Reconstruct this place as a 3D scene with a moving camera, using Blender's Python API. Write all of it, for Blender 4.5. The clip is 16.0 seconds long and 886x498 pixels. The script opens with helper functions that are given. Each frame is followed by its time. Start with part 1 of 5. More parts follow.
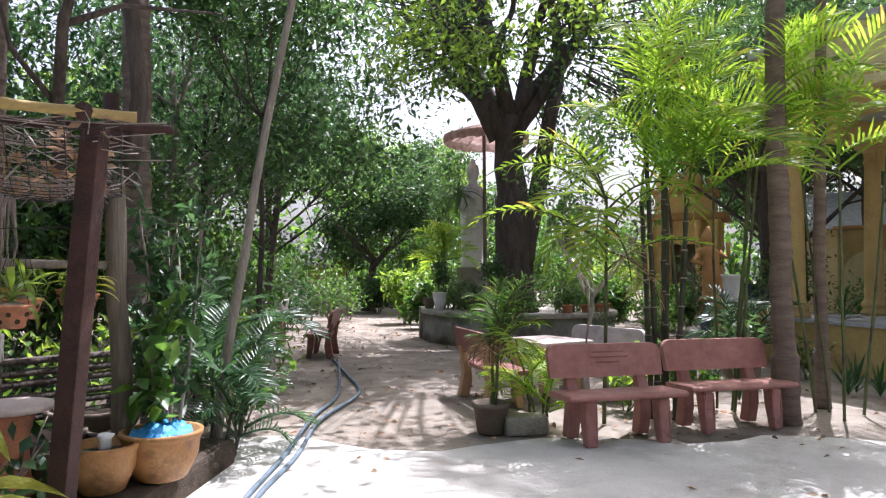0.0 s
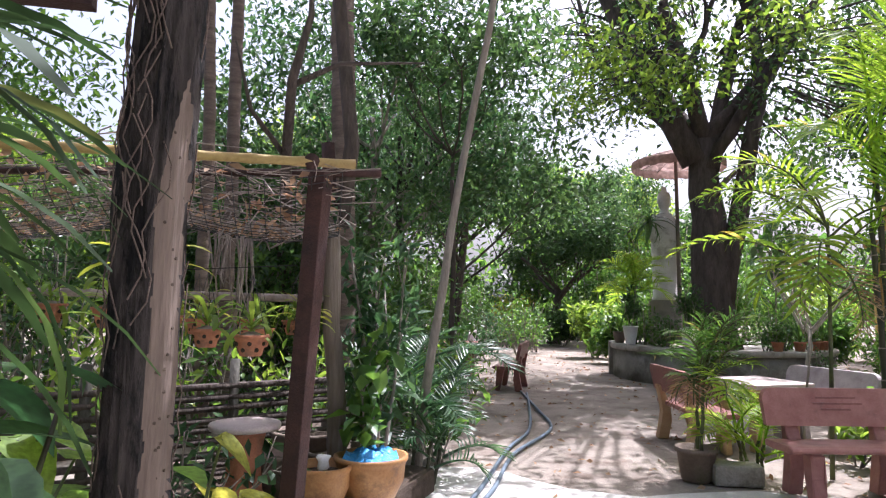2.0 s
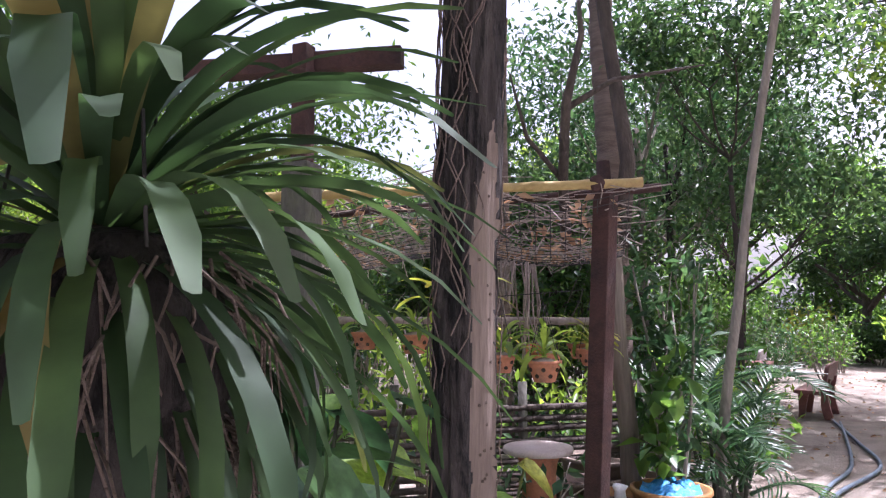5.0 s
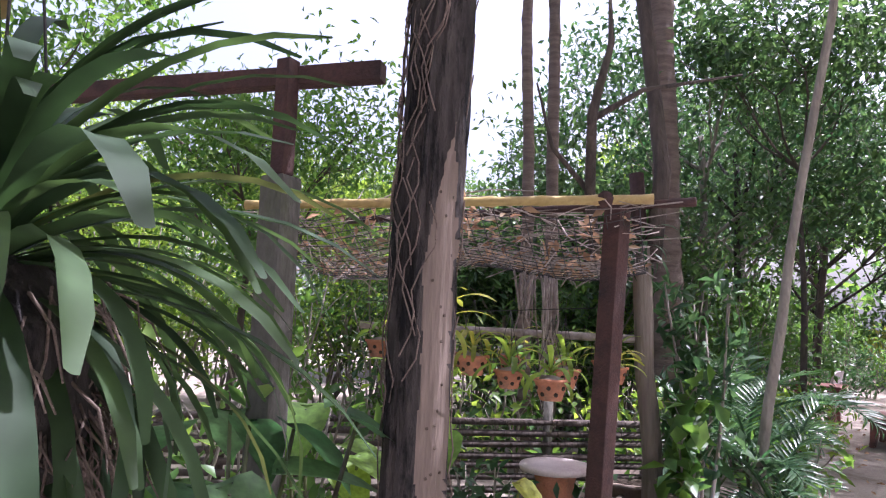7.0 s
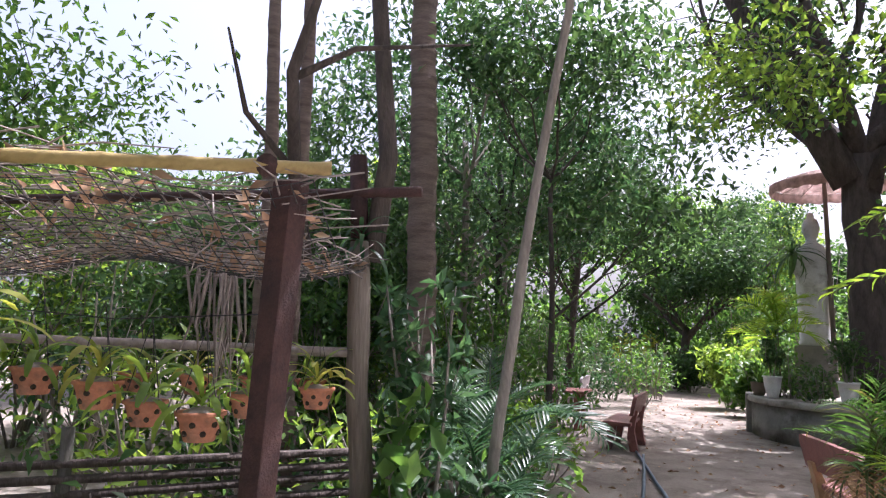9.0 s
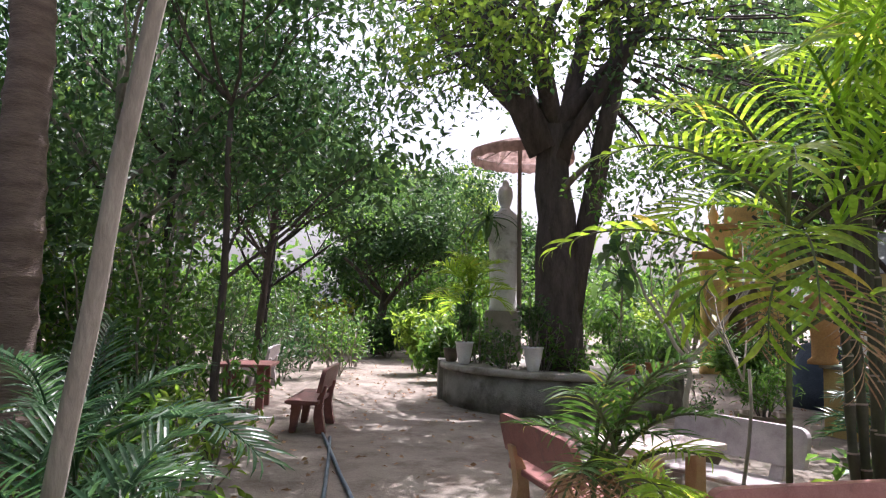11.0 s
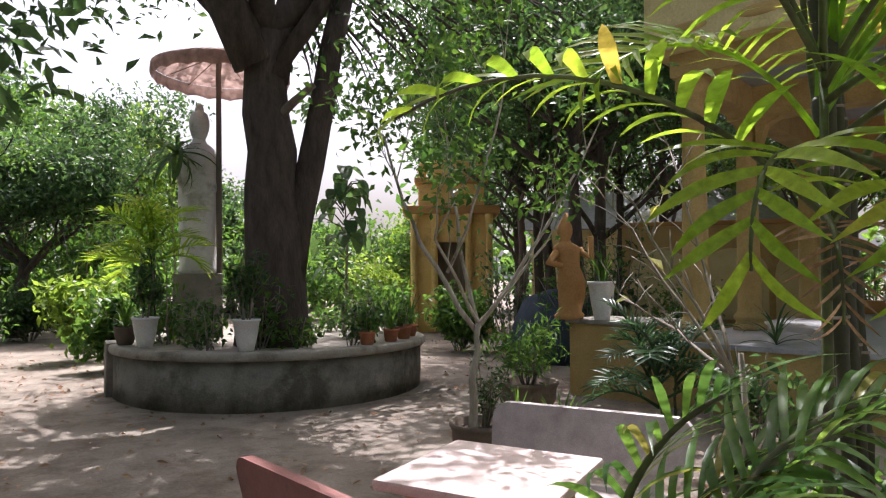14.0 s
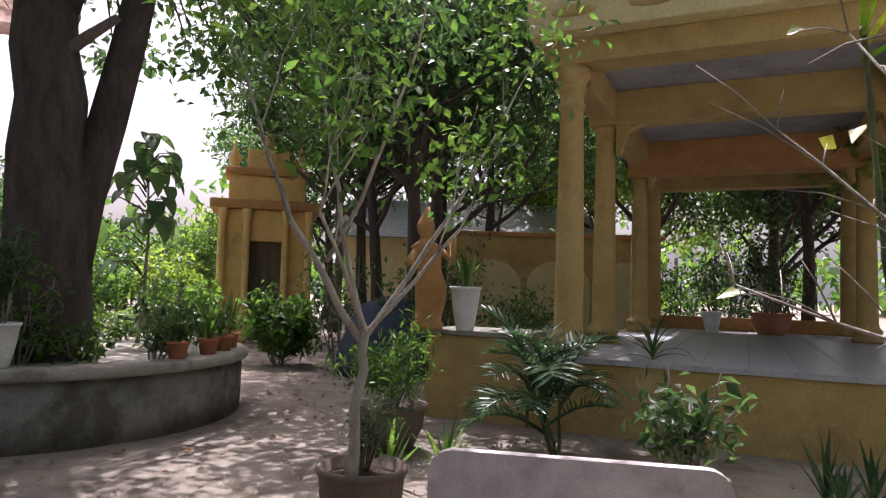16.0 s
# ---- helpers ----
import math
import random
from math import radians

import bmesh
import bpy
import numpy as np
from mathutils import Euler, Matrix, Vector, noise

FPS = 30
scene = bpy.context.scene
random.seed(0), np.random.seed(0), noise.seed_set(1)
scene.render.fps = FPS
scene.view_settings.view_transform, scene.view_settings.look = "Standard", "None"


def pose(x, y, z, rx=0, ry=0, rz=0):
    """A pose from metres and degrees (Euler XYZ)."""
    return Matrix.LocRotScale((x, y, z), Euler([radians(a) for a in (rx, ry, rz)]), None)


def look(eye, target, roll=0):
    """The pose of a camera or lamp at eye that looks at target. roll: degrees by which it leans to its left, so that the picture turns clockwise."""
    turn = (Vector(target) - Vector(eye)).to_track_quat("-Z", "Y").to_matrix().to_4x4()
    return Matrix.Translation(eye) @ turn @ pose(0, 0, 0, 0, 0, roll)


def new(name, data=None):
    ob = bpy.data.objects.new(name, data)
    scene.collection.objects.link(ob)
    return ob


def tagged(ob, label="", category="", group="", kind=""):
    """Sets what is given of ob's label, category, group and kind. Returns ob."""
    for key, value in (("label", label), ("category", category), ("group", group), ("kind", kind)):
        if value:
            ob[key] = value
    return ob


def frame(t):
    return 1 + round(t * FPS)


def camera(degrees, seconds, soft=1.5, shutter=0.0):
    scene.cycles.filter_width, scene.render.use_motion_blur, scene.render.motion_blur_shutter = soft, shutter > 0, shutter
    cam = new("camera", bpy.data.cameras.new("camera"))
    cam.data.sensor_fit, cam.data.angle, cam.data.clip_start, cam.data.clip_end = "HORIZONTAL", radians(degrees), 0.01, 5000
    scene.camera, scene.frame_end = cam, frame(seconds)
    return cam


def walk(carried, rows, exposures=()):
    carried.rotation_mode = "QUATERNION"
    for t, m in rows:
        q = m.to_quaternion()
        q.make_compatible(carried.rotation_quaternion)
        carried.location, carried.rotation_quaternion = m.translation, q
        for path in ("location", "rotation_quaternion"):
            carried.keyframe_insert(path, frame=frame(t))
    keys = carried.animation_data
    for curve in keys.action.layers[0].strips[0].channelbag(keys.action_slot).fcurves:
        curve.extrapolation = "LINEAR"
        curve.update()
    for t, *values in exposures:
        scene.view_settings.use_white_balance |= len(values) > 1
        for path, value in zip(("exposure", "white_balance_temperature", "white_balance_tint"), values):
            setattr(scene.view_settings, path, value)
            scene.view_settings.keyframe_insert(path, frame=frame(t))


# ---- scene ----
cam = camera(67.3, 16.0, 1.2)
PATH = [
    (0, (0.331, 0.418, 1.456), (0.179, 2.411, 1.532), 0.4),
    (0.5, (0.31, 0.402, 1.456), (0.027, 2.379, 1.566), 0.3),
    (1, (0.288, 0.4, 1.455), (-0.119, 2.353, 1.597), 0.6),
    (1.5, (0.255, 0.401, 1.47), (-0.303, 2.315, 1.628), 1.0),
    (2, (0.238, 0.396, 1.476), (-0.443, 2.269, 1.64), 0.8),
    (2.5, (0.222, 0.399, 1.485), (-0.575, 2.225, 1.657), 0.4),
    (3, (0.198, 0.402, 1.493), (-0.707, 2.177, 1.663), 0.7),
    (3.5, (0.157, 0.412, 1.497), (-0.873, 2.116, 1.68), 0.6),
    (4, (0.131, 0.397, 1.501), (-1.015, 2.024, 1.702), 0.4),
    (4.5, (0.104, 0.378, 1.501), (-1.147, 1.925, 1.711), 0.6),
    (4.7, (0.083, 0.375, 1.506), (-1.202, 1.893, 1.716), 0.1),
    (6.8, (0.317, 0.546, 1.572), (-1.215, 1.813, 1.789), 1.4),
    (7, (0.309, 0.616, 1.574), (-1.179, 1.934, 1.787), 2.1),
    (7.5, (0.22, 0.814, 1.594), (-1.166, 2.238, 1.821), 2.3),
    (8, (0.191, 1.024, 1.61), (-1.09, 2.541, 1.847), 0.2),
    (8.5, (0.198, 1.303, 1.617), (-0.963, 2.91, 1.88), 2.6),
    (9, (0.173, 1.565, 1.602), (-0.836, 3.272, 1.861), 1.7),
    (9.5, (0.097, 1.897, 1.594), (-0.661, 3.729, 1.858), 0.7),
    (10, (0.015, 2.291, 1.622), (-0.58, 4.185, 1.86), 1.6),
    (10.2, (-0.027, 2.497, 1.632), (-0.559, 4.412, 1.857), 2.1),
    (12.5, (-0.245, 4.43, 1.555), (0.083, 6.4, 1.678), 0.1),
    (13, (-0.316, 4.903, 1.544), (0.039, 6.867, 1.675), 2.1),
    (13.5, (-0.339, 5.27, 1.546), (0.211, 7.188, 1.68), 0.8),
    (14, (-0.377, 5.656, 1.575), (0.345, 7.519, 1.655), -0.3),
    (14.5, (-0.326, 6.047, 1.515), (0.516, 7.859, 1.589), 0.6),
    (15, (-0.343, 6.416, 1.498), (0.648, 8.152, 1.558), 1.1),
    (15.5, (-0.302, 6.786, 1.47), (0.766, 8.475, 1.568), 1.8),
    (16, (-0.294, 7.188, 1.459), (0.949, 8.75, 1.578), 1.6),
]
walk(cam, [(t, look(eye, target, roll)) for t, eye, target, roll in PATH], [(0, 1.12, 5600, 20), (3, 1.24, 5550, 27), (4.7, 1.34, 5480, 32), (7.5, 1.4, 5480, 32), (9, 1.22, 5550, 26), (10.2, 1.2, 5600, 26), (12.5, 0.84, 5950, 17), (16, 0.95, 5900, 27)])

# ---- light ----
SUN_HEADING, SUN_ELEV = 24.0, 63.0
world = bpy.data.worlds.new("sky")
scene.world = world
world.use_nodes = True
wn, wl = world.node_tree.nodes, world.node_tree.links
sky = wn.new("ShaderNodeTexSky")
sky.sky_type, sky.sun_disc = "NISHITA", False
sky.sun_elevation, sky.sun_rotation = radians(SUN_ELEV), radians(SUN_HEADING)
sky.air_density, sky.dust_density, sky.ozone_density = 1.0, 10.0, 0.0
haze = wn.new("ShaderNodeVectorMath")
haze.operation = "ADD"
haze.inputs[1].default_value = (1.5, 1.46, 1.42)
wl.new(sky.outputs[0], haze.inputs[0])
wl.new(haze.outputs[0], wn["Background"].inputs[0])
wn["Background"].inputs[1].default_value = 0.11
sun = new("sun", bpy.data.lights.new("sun", "SUN"))
sun.data.energy, sun.data.angle, sun.data.color = 5.0, radians(0.53), (1.0, 0.95, 0.86)
_h, _e = radians(SUN_HEADING), radians(SUN_ELEV)
SUNWARD = Vector((math.sin(_h) * math.cos(_e), math.cos(_h) * math.cos(_e), math.sin(_e)))
sun.matrix_world = look(SUNWARD * 40, (0, 0, 0))

# ---- materials ----


def nodes_of(name):
    m = bpy.data.materials.new(name)
    m.use_nodes = True
    n, l = m.node_tree.nodes, m.node_tree.links
    return m, n, l, n["Principled BSDF"]


def surface(name, a, b, scale=4.0, rough=0.8, bump=0.3, fine=60.0, metal=0.0, c=None, cscale=1.2, cedge=(0.52, 0.68), stretch=(1, 1, 1), vary=0.0, spec=0.3):
    """Two-tone surface with grain, an optional third stain colour and relief."""
    m, n, l, p = nodes_of(name)
    co = n.new("ShaderNodeTexCoord")
    mp = n.new("ShaderNodeMapping")
    mp.inputs["Scale"].default_value = stretch
    l.new(co.outputs["Object"], mp.inputs[0])
    t1 = n.new("ShaderNodeTexNoise")
    t1.inputs["Scale"].default_value, t1.inputs["Detail"].default_value, t1.inputs["Roughness"].default_value = scale, 8, 0.65
    l.new(mp.outputs[0], t1.inputs["Vector"])
    r = n.new("ShaderNodeValToRGB")
    r.color_ramp.elements[0].position, r.color_ramp.elements[1].position = 0.32, 0.7
    r.color_ramp.elements[0].color, r.color_ramp.elements[1].color = (*a, 1), (*b, 1)
    l.new(t1.outputs[0], r.inputs[0])
    last = r.outputs[0]
    if c:
        t3 = n.new("ShaderNodeTexNoise")
        t3.inputs["Scale"].default_value, t3.inputs["Detail"].default_value, t3.inputs["Roughness"].default_value = cscale, 7, 0.7
        l.new(mp.outputs[0], t3.inputs["Vector"])
        r3 = n.new("ShaderNodeValToRGB")
        r3.color_ramp.elements[0].position, r3.color_ramp.elements[1].position = cedge
        l.new(t3.outputs[0], r3.inputs[0])
        mx = n.new("ShaderNodeMix")
        mx.data_type = "RGBA"
        l.new(r3.outputs[0], mx.inputs[0])
        l.new(last, mx.inputs[6])
        mx.inputs[7].default_value = (*c, 1)
        last = mx.outputs[2]
    t2 = n.new("ShaderNodeTexNoise")
    t2.inputs["Scale"].default_value, t2.inputs["Detail"].default_value = fine, 4
    l.new(mp.outputs[0], t2.inputs["Vector"])
    hs = n.new("ShaderNodeHueSaturation")
    mr = n.new("ShaderNodeMapRange")
    mr.inputs[3].default_value, mr.inputs[4].default_value = 0.72, 1.28
    l.new(t2.outputs[0], mr.inputs[0])
    val = mr.outputs[0]
    if vary:
        oi = n.new("ShaderNodeObjectInfo")
        v2 = n.new("ShaderNodeMapRange")
        v2.inputs[3].default_value, v2.inputs[4].default_value = 1 - vary, 1 + vary
        l.new(oi.outputs["Random"], v2.inputs[0])
        mu = n.new("ShaderNodeMath")
        mu.operation = "MULTIPLY"
        l.new(val, mu.inputs[0])
        l.new(v2.outputs[0], mu.inputs[1])
        val = mu.outputs[0]
    l.new(val, hs.inputs["Value"])
    l.new(last, hs.inputs["Color"])
    l.new(hs.outputs[0], p.inputs["Base Color"])
    p.inputs["Roughness"].default_value, p.inputs["Metallic"].default_value = rough, metal
    p.inputs["Specular IOR Level"].default_value = spec
    if bump:
        bp = n.new("ShaderNodeBump")
        bp.inputs["Strength"].default_value, bp.inputs["Distance"].default_value = bump, 0.02
        ad = n.new("ShaderNodeMath")
        ad.operation = "ADD"
        l.new(t1.outputs[0], ad.inputs[0])
        l.new(t2.outputs[0], ad.inputs[1])
        l.new(ad.outputs[0], bp.inputs["Height"])
        l.new(bp.outputs[0], p.inputs["Normal"])
    return m


def leafy(name, a, b, clear=0.45, rough=0.42, boost=2.6, warm=0.475, dry=None):
    """Leaf: gloss on top, daylight shining through, each blade a little different."""
    m, n, l, p = nodes_of(name)
    g = n.new("ShaderNodeNewGeometry")
    oi = n.new("ShaderNodeObjectInfo")
    ad = n.new("ShaderNodeMath")
    ad.operation = "ADD"
    l.new(g.outputs["Random Per Island"], ad.inputs[0])
    l.new(oi.outputs["Random"], ad.inputs[1])
    fr = n.new("ShaderNodeMath")
    fr.operation = "FRACT"
    l.new(ad.outputs[0], fr.inputs[0])
    r = n.new("ShaderNodeValToRGB")
    r.color_ramp.elements[0].color, r.color_ramp.elements[1].color = (*a, 1), (*b, 1)
    if dry:
        e = r.color_ramp.elements.new(0.93)
        e.color = (*b, 1)
        r.color_ramp.elements[2].color = (*dry, 1)
    l.new(fr.outputs[0], r.inputs[0])
    co = n.new("ShaderNodeTexCoord")
    t = n.new("ShaderNodeTexNoise")
    t.inputs["Scale"].default_value, t.inputs["Detail"].default_value = 9.0, 5
    l.new(co.outputs["Object"], t.inputs["Vector"])
    hs = n.new("ShaderNodeHueSaturation")
    mr = n.new("ShaderNodeMapRange")
    mr.inputs[1].default_value, mr.inputs[2].default_value = 0.3, 0.7
    mr.inputs[3].default_value, mr.inputs[4].default_value = 0.65, 1.35
    l.new(t.outputs[0], mr.inputs[0])
    l.new(mr.outputs[0], hs.inputs["Value"])
    l.new(r.outputs[0], hs.inputs["Color"])
    l.new(hs.outputs[0], p.inputs["Base Color"])
    p.inputs["Roughness"].default_value = rough
    p.inputs["Specular IOR Level"].default_value = 0.4
    tr = n.new("ShaderNodeBsdfTranslucent")
    h2 = n.new("ShaderNodeHueSaturation")
    h2.inputs["Hue"].default_value, h2.inputs["Saturation"].default_value, h2.inputs["Value"].default_value = warm, 1.1 if boost > 1.5 else 1.0, boost
    l.new(hs.outputs[0], h2.inputs["Color"])
    l.new(h2.outputs[0], tr.inputs["Color"])
    ms = n.new("ShaderNodeMixShader")
    ms.inputs[0].default_value = clear
    l.new(p.outputs[0], ms.inputs[1])
    l.new(tr.outputs[0], ms.inputs[2])
    l.new(ms.outputs[0], n["Material Output"].inputs["Surface"])
    return m


M = {
    "sand": surface("sandy_ground", (0.19, 0.16, 0.13), (0.3, 0.262, 0.218), 1.3, 0.95, 0.5, 45, c=(0.145, 0.11, 0.085), cscale=1.9, cedge=(0.48, 0.66)),
    "slab": surface("pale_concrete", (0.42, 0.4, 0.37), (0.56, 0.54, 0.5), 1.6, 0.9, 0.25, 70, c=(0.32, 0.29, 0.25), cscale=0.7),
    "terrazzo_red": surface("red_terrazzo", (0.3, 0.13, 0.11), (0.42, 0.21, 0.18), 9, 0.55, 0.15, 140, c=(0.2, 0.1, 0.09), cscale=3),
    "terrazzo_dark": surface("dark_red_terrazzo", (0.2, 0.08, 0.07), (0.3, 0.13, 0.11), 9, 0.45, 0.15, 140, c=(0.12, 0.06, 0.06), cscale=3),
    "terrazzo_grey": surface("grey_terrazzo", (0.36, 0.31, 0.31), (0.5, 0.45, 0.45), 9, 0.6, 0.15, 140, c=(0.25, 0.2, 0.2), cscale=2.5),
    "terrazzo_pink": surface("pale_pink_terrazzo", (0.5, 0.4, 0.38), (0.62, 0.53, 0.5), 9, 0.5, 0.12, 140, c=(0.36, 0.26, 0.24), cscale=2.5),
    "conc_leg": surface("ochre_cement_leg", (0.4, 0.24, 0.13), (0.52, 0.36, 0.22), 7, 0.8, 0.2, 90),
    "cement": surface("weathered_cement", (0.2, 0.19, 0.17), (0.34, 0.32, 0.28), 2.2, 0.9, 0.5, 50, c=(0.11, 0.1, 0.08), cscale=1.6, cedge=(0.45, 0.62)),
    "cement_rim": surface("cement_rim", (0.26, 0.24, 0.2), (0.4, 0.37, 0.32), 3, 0.9, 0.5, 50, c=(0.16, 0.14, 0.11), cscale=2),
    "ochre": surface("ochre_limewash", (0.4, 0.28, 0.1), (0.52, 0.38, 0.16), 2.0, 0.85, 0.15, 40, c=(0.3, 0.2, 0.09), cscale=1.3, cedge=(0.52, 0.72)),
    "ochre_pale": surface("pale_yellow_limewash", (0.55, 0.46, 0.22), (0.66, 0.57, 0.31), 2.0, 0.85, 0.12, 40, c=(0.42, 0.33, 0.16), cscale=1.2, cedge=(0.55, 0.75)),
    "ochre_deep": surface("deep_orange_limewash", (0.38, 0.2, 0.07), (0.5, 0.28, 0.11), 3, 0.85, 0.15, 40),
    "soffit": surface("grey_soffit", (0.3, 0.31, 0.32), (0.4, 0.4, 0.4), 2.0, 0.9, 0.1, 40, c=(0.2, 0.2, 0.2), cscale=1.4),
    "marble": surface("grey_tile_floor", (0.34, 0.34, 0.36), (0.46, 0.46, 0.48), 3, 0.35, 0.05, 30, c=(0.36, 0.36, 0.37), cscale=2),
    "bark": surface("rough_bark", (0.022, 0.019, 0.018), (0.075, 0.062, 0.055), 14, 0.95, 1.0, 45, stretch=(1, 1, 0.3), c=(0.01, 0.009, 0.009), cscale=13, cedge=(0.5, 0.6)),
    "bark_dark": surface("dark_bark", (0.05, 0.04, 0.035), (0.12, 0.095, 0.08), 8, 0.95, 1.0, 40, stretch=(1, 1, 0.3)),
    "bark_grey": surface("pale_grey_bark", (0.2, 0.17, 0.14), (0.34, 0.3, 0.26), 7, 0.9, 0.6, 50, stretch=(1, 1, 0.3), c=(0.12, 0.1, 0.08), cscale=4),
    "pale_bark": surface("pale_lichen_bark", (0.3, 0.27, 0.22), (0.5, 0.46, 0.4), 9, 0.9, 0.5, 60, stretch=(1, 1, 0.4), c=(0.16, 0.13, 0.1), cscale=6),
    "bare_wood": surface("bare_split_wood", (0.13, 0.105, 0.085), (0.24, 0.2, 0.16), 8, 0.85, 0.6, 60, stretch=(1, 1, 0.12), c=(0.14, 0.09, 0.06), cscale=6),
    "palm_bark": surface("ringed_palm_bark", (0.11, 0.08, 0.065), (0.22, 0.165, 0.135), 6, 0.95, 0.6, 50, stretch=(0.5, 0.5, 2.5)),
    "rust": surface("rusty_brown_iron", (0.036, 0.021, 0.019), (0.092, 0.044, 0.036), 10, 0.8, 0.3, 90, c=(0.03, 0.02, 0.02), cscale=5),
    "bamboo": surface("yellowed_bamboo", (0.3, 0.21, 0.07), (0.44, 0.33, 0.13), 6, 0.5, 0.2, 60, stretch=(0.3, 1, 1), c=(0.22, 0.13, 0.05), cscale=4),
    "conc_post": surface("mossy_concrete_post", (0.065, 0.063, 0.055), (0.13, 0.12, 0.1), 5, 0.95, 0.5, 60, c=(0.1, 0.11, 0.06), cscale=3, stretch=(1, 1, 0.4)),
    "twig": surface("dry_grey_twigs", (0.2, 0.165, 0.14), (0.38, 0.32, 0.28), 12, 0.95, 0.2, 60),
    "terracotta": surface("terracotta", (0.36, 0.14, 0.075), (0.5, 0.22, 0.125), 8, 0.85, 0.25, 80, c=(0.25, 0.14, 0.1), cscale=6, vary=0.15),
    "glaze_brown": surface("glazed_brown_clay", (0.32, 0.15, 0.05), (0.45, 0.25, 0.1), 6, 0.45, 0.15, 60, c=(0.16, 0.09, 0.05), cscale=4),
    "clay_dark": surface("dark_clay", (0.13, 0.1, 0.08), (0.22, 0.17, 0.13), 6, 0.85, 0.25, 60, c=(0.09, 0.09, 0.05), cscale=3),
    "white_pot": surface("white_plastic", (0.74, 0.74, 0.74), (0.82, 0.82, 0.82), 5, 0.5, 0.03, 60, c=(0.6, 0.58, 0.54), cscale=4),
    "soil": surface("dark_soil", (0.05, 0.035, 0.025), (0.1, 0.075, 0.055), 14, 1.0, 0.8, 90),
    "statue": surface("weathered_white_statue", (0.62, 0.61, 0.59), (0.76, 0.75, 0.73), 4, 0.8, 0.2, 60, c=(0.36, 0.34, 0.3), cscale=2.5),
    "parasol": leafy("faded_parasol_cloth", (0.42, 0.29, 0.25), (0.5, 0.36, 0.32), 0.4, 0.9, 1.0, 0.5),
    "hose": surface("blue_grey_hose", (0.08, 0.11, 0.14), (0.16, 0.2, 0.24), 6, 0.5, 0.05, 60),
    "blue_bag": surface("blue_plastic", (0.03, 0.2, 0.5), (0.1, 0.4, 0.75), 14, 0.3, 0.5, 60),
    "dark_cloth": surface("dark_blue_tarp", (0.03, 0.045, 0.07), (0.06, 0.08, 0.12), 4, 0.7, 0.5, 40),
    "roof": surface("grey_roof_tiles", (0.3, 0.29, 0.29), (0.45, 0.44, 0.43), 5, 0.8, 0.3, 50),
    "iron_dark": surface("dark_wrought_iron", (0.03, 0.03, 0.03), (0.07, 0.06, 0.055), 9, 0.7, 0.2, 60),
    "leaf_dark": leafy("dark_glossy_leaf", (0.024, 0.06, 0.022), (0.06, 0.115, 0.036), 0.4),
    "leaf_mid": leafy("mid_green_leaf", (0.03, 0.085, 0.02), (0.075, 0.15, 0.03), 0.45),
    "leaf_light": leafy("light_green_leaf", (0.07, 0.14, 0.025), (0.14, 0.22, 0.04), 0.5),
    "leaf_blue": leafy("blue_green_leaf", (0.02, 0.056, 0.023), (0.046, 0.096, 0.034), 0.4),
    "leaf_yellow": leafy("yellow_green_leaf", (0.13, 0.18, 0.03), (0.24, 0.25, 0.05), 0.5),
    "leaf_dry": leafy("dry_brown_leaf", (0.16, 0.1, 0.05), (0.3, 0.22, 0.13), 0.3, 0.7),
    "frond": leafy("palm_frond_green", (0.092, 0.182, 0.025), (0.168, 0.265, 0.04), 0.62, 0.36, dry=(0.26, 0.22, 0.05)),
    "frond_dark": leafy("dark_palm_frond", (0.02, 0.056, 0.023), (0.045, 0.094, 0.036), 0.35, 0.35),
    "frond_mid": leafy("glossy_mid_palm_frond", (0.032, 0.085, 0.022), (0.075, 0.15, 0.032), 0.42, 0.34, dry=(0.2, 0.18, 0.05)),
    "strap": leafy("strap_leaf_green", (0.014, 0.036, 0.013), (0.032, 0.066, 0.02), 0.28, 0.66, 2.2, 0.465, dry=(0.12, 0.1, 0.03)),
    "pale_wood": surface("pale_bare_wood", (0.12, 0.09, 0.072), (0.21, 0.162, 0.132), 9, 0.85, 0.4, 60, stretch=(1, 1, 0.15), c=(0.12, 0.08, 0.06), cscale=9, cedge=(0.58, 0.7)),
    "temple": surface("bright_temple_yellow", (0.68, 0.45, 0.15), (0.78, 0.55, 0.22), 2.5, 0.85, 0.1, 40, c=(0.5, 0.3, 0.12), cscale=2),
    "cane": surface("green_palm_cane", (0.07, 0.1, 0.03), (0.14, 0.15, 0.06), 3, 0.6, 0.2, 40, c=(0.05, 0.04, 0.03), cscale=3, cedge=(0.45, 0.6)),
    "cane_dark": surface("dark_palm_cane", (0.03, 0.035, 0.02), (0.07, 0.065, 0.04), 3, 0.6, 0.2, 40),
}

# ---- building blocks ----


def thing(name, loc, label, category, group="", kind="", rz=0.0):
    ob = new(name)
    ob.matrix_basis = pose(*loc, 0, 0, rz)
    ob.empty_display_size = 0.1
    return tagged(ob, label, category, group, kind)


def mpart(name, verts, faces, mat, parent=None, label="", smooth=True, m=None):
    me = bpy.data.meshes.new(name)
    me.from_pydata([tuple(v) for v in verts], [], faces)
    me.materials.append(M[mat])
    if smooth:
        me.polygons.foreach_set("use_smooth", [True] * len(me.polygons))
    me.update()
    ob = new(name, me)
    if parent:
        ob.parent = parent
    if m is not None:
        ob.matrix_basis = m
    if label:
        ob["label"] = label
    return ob


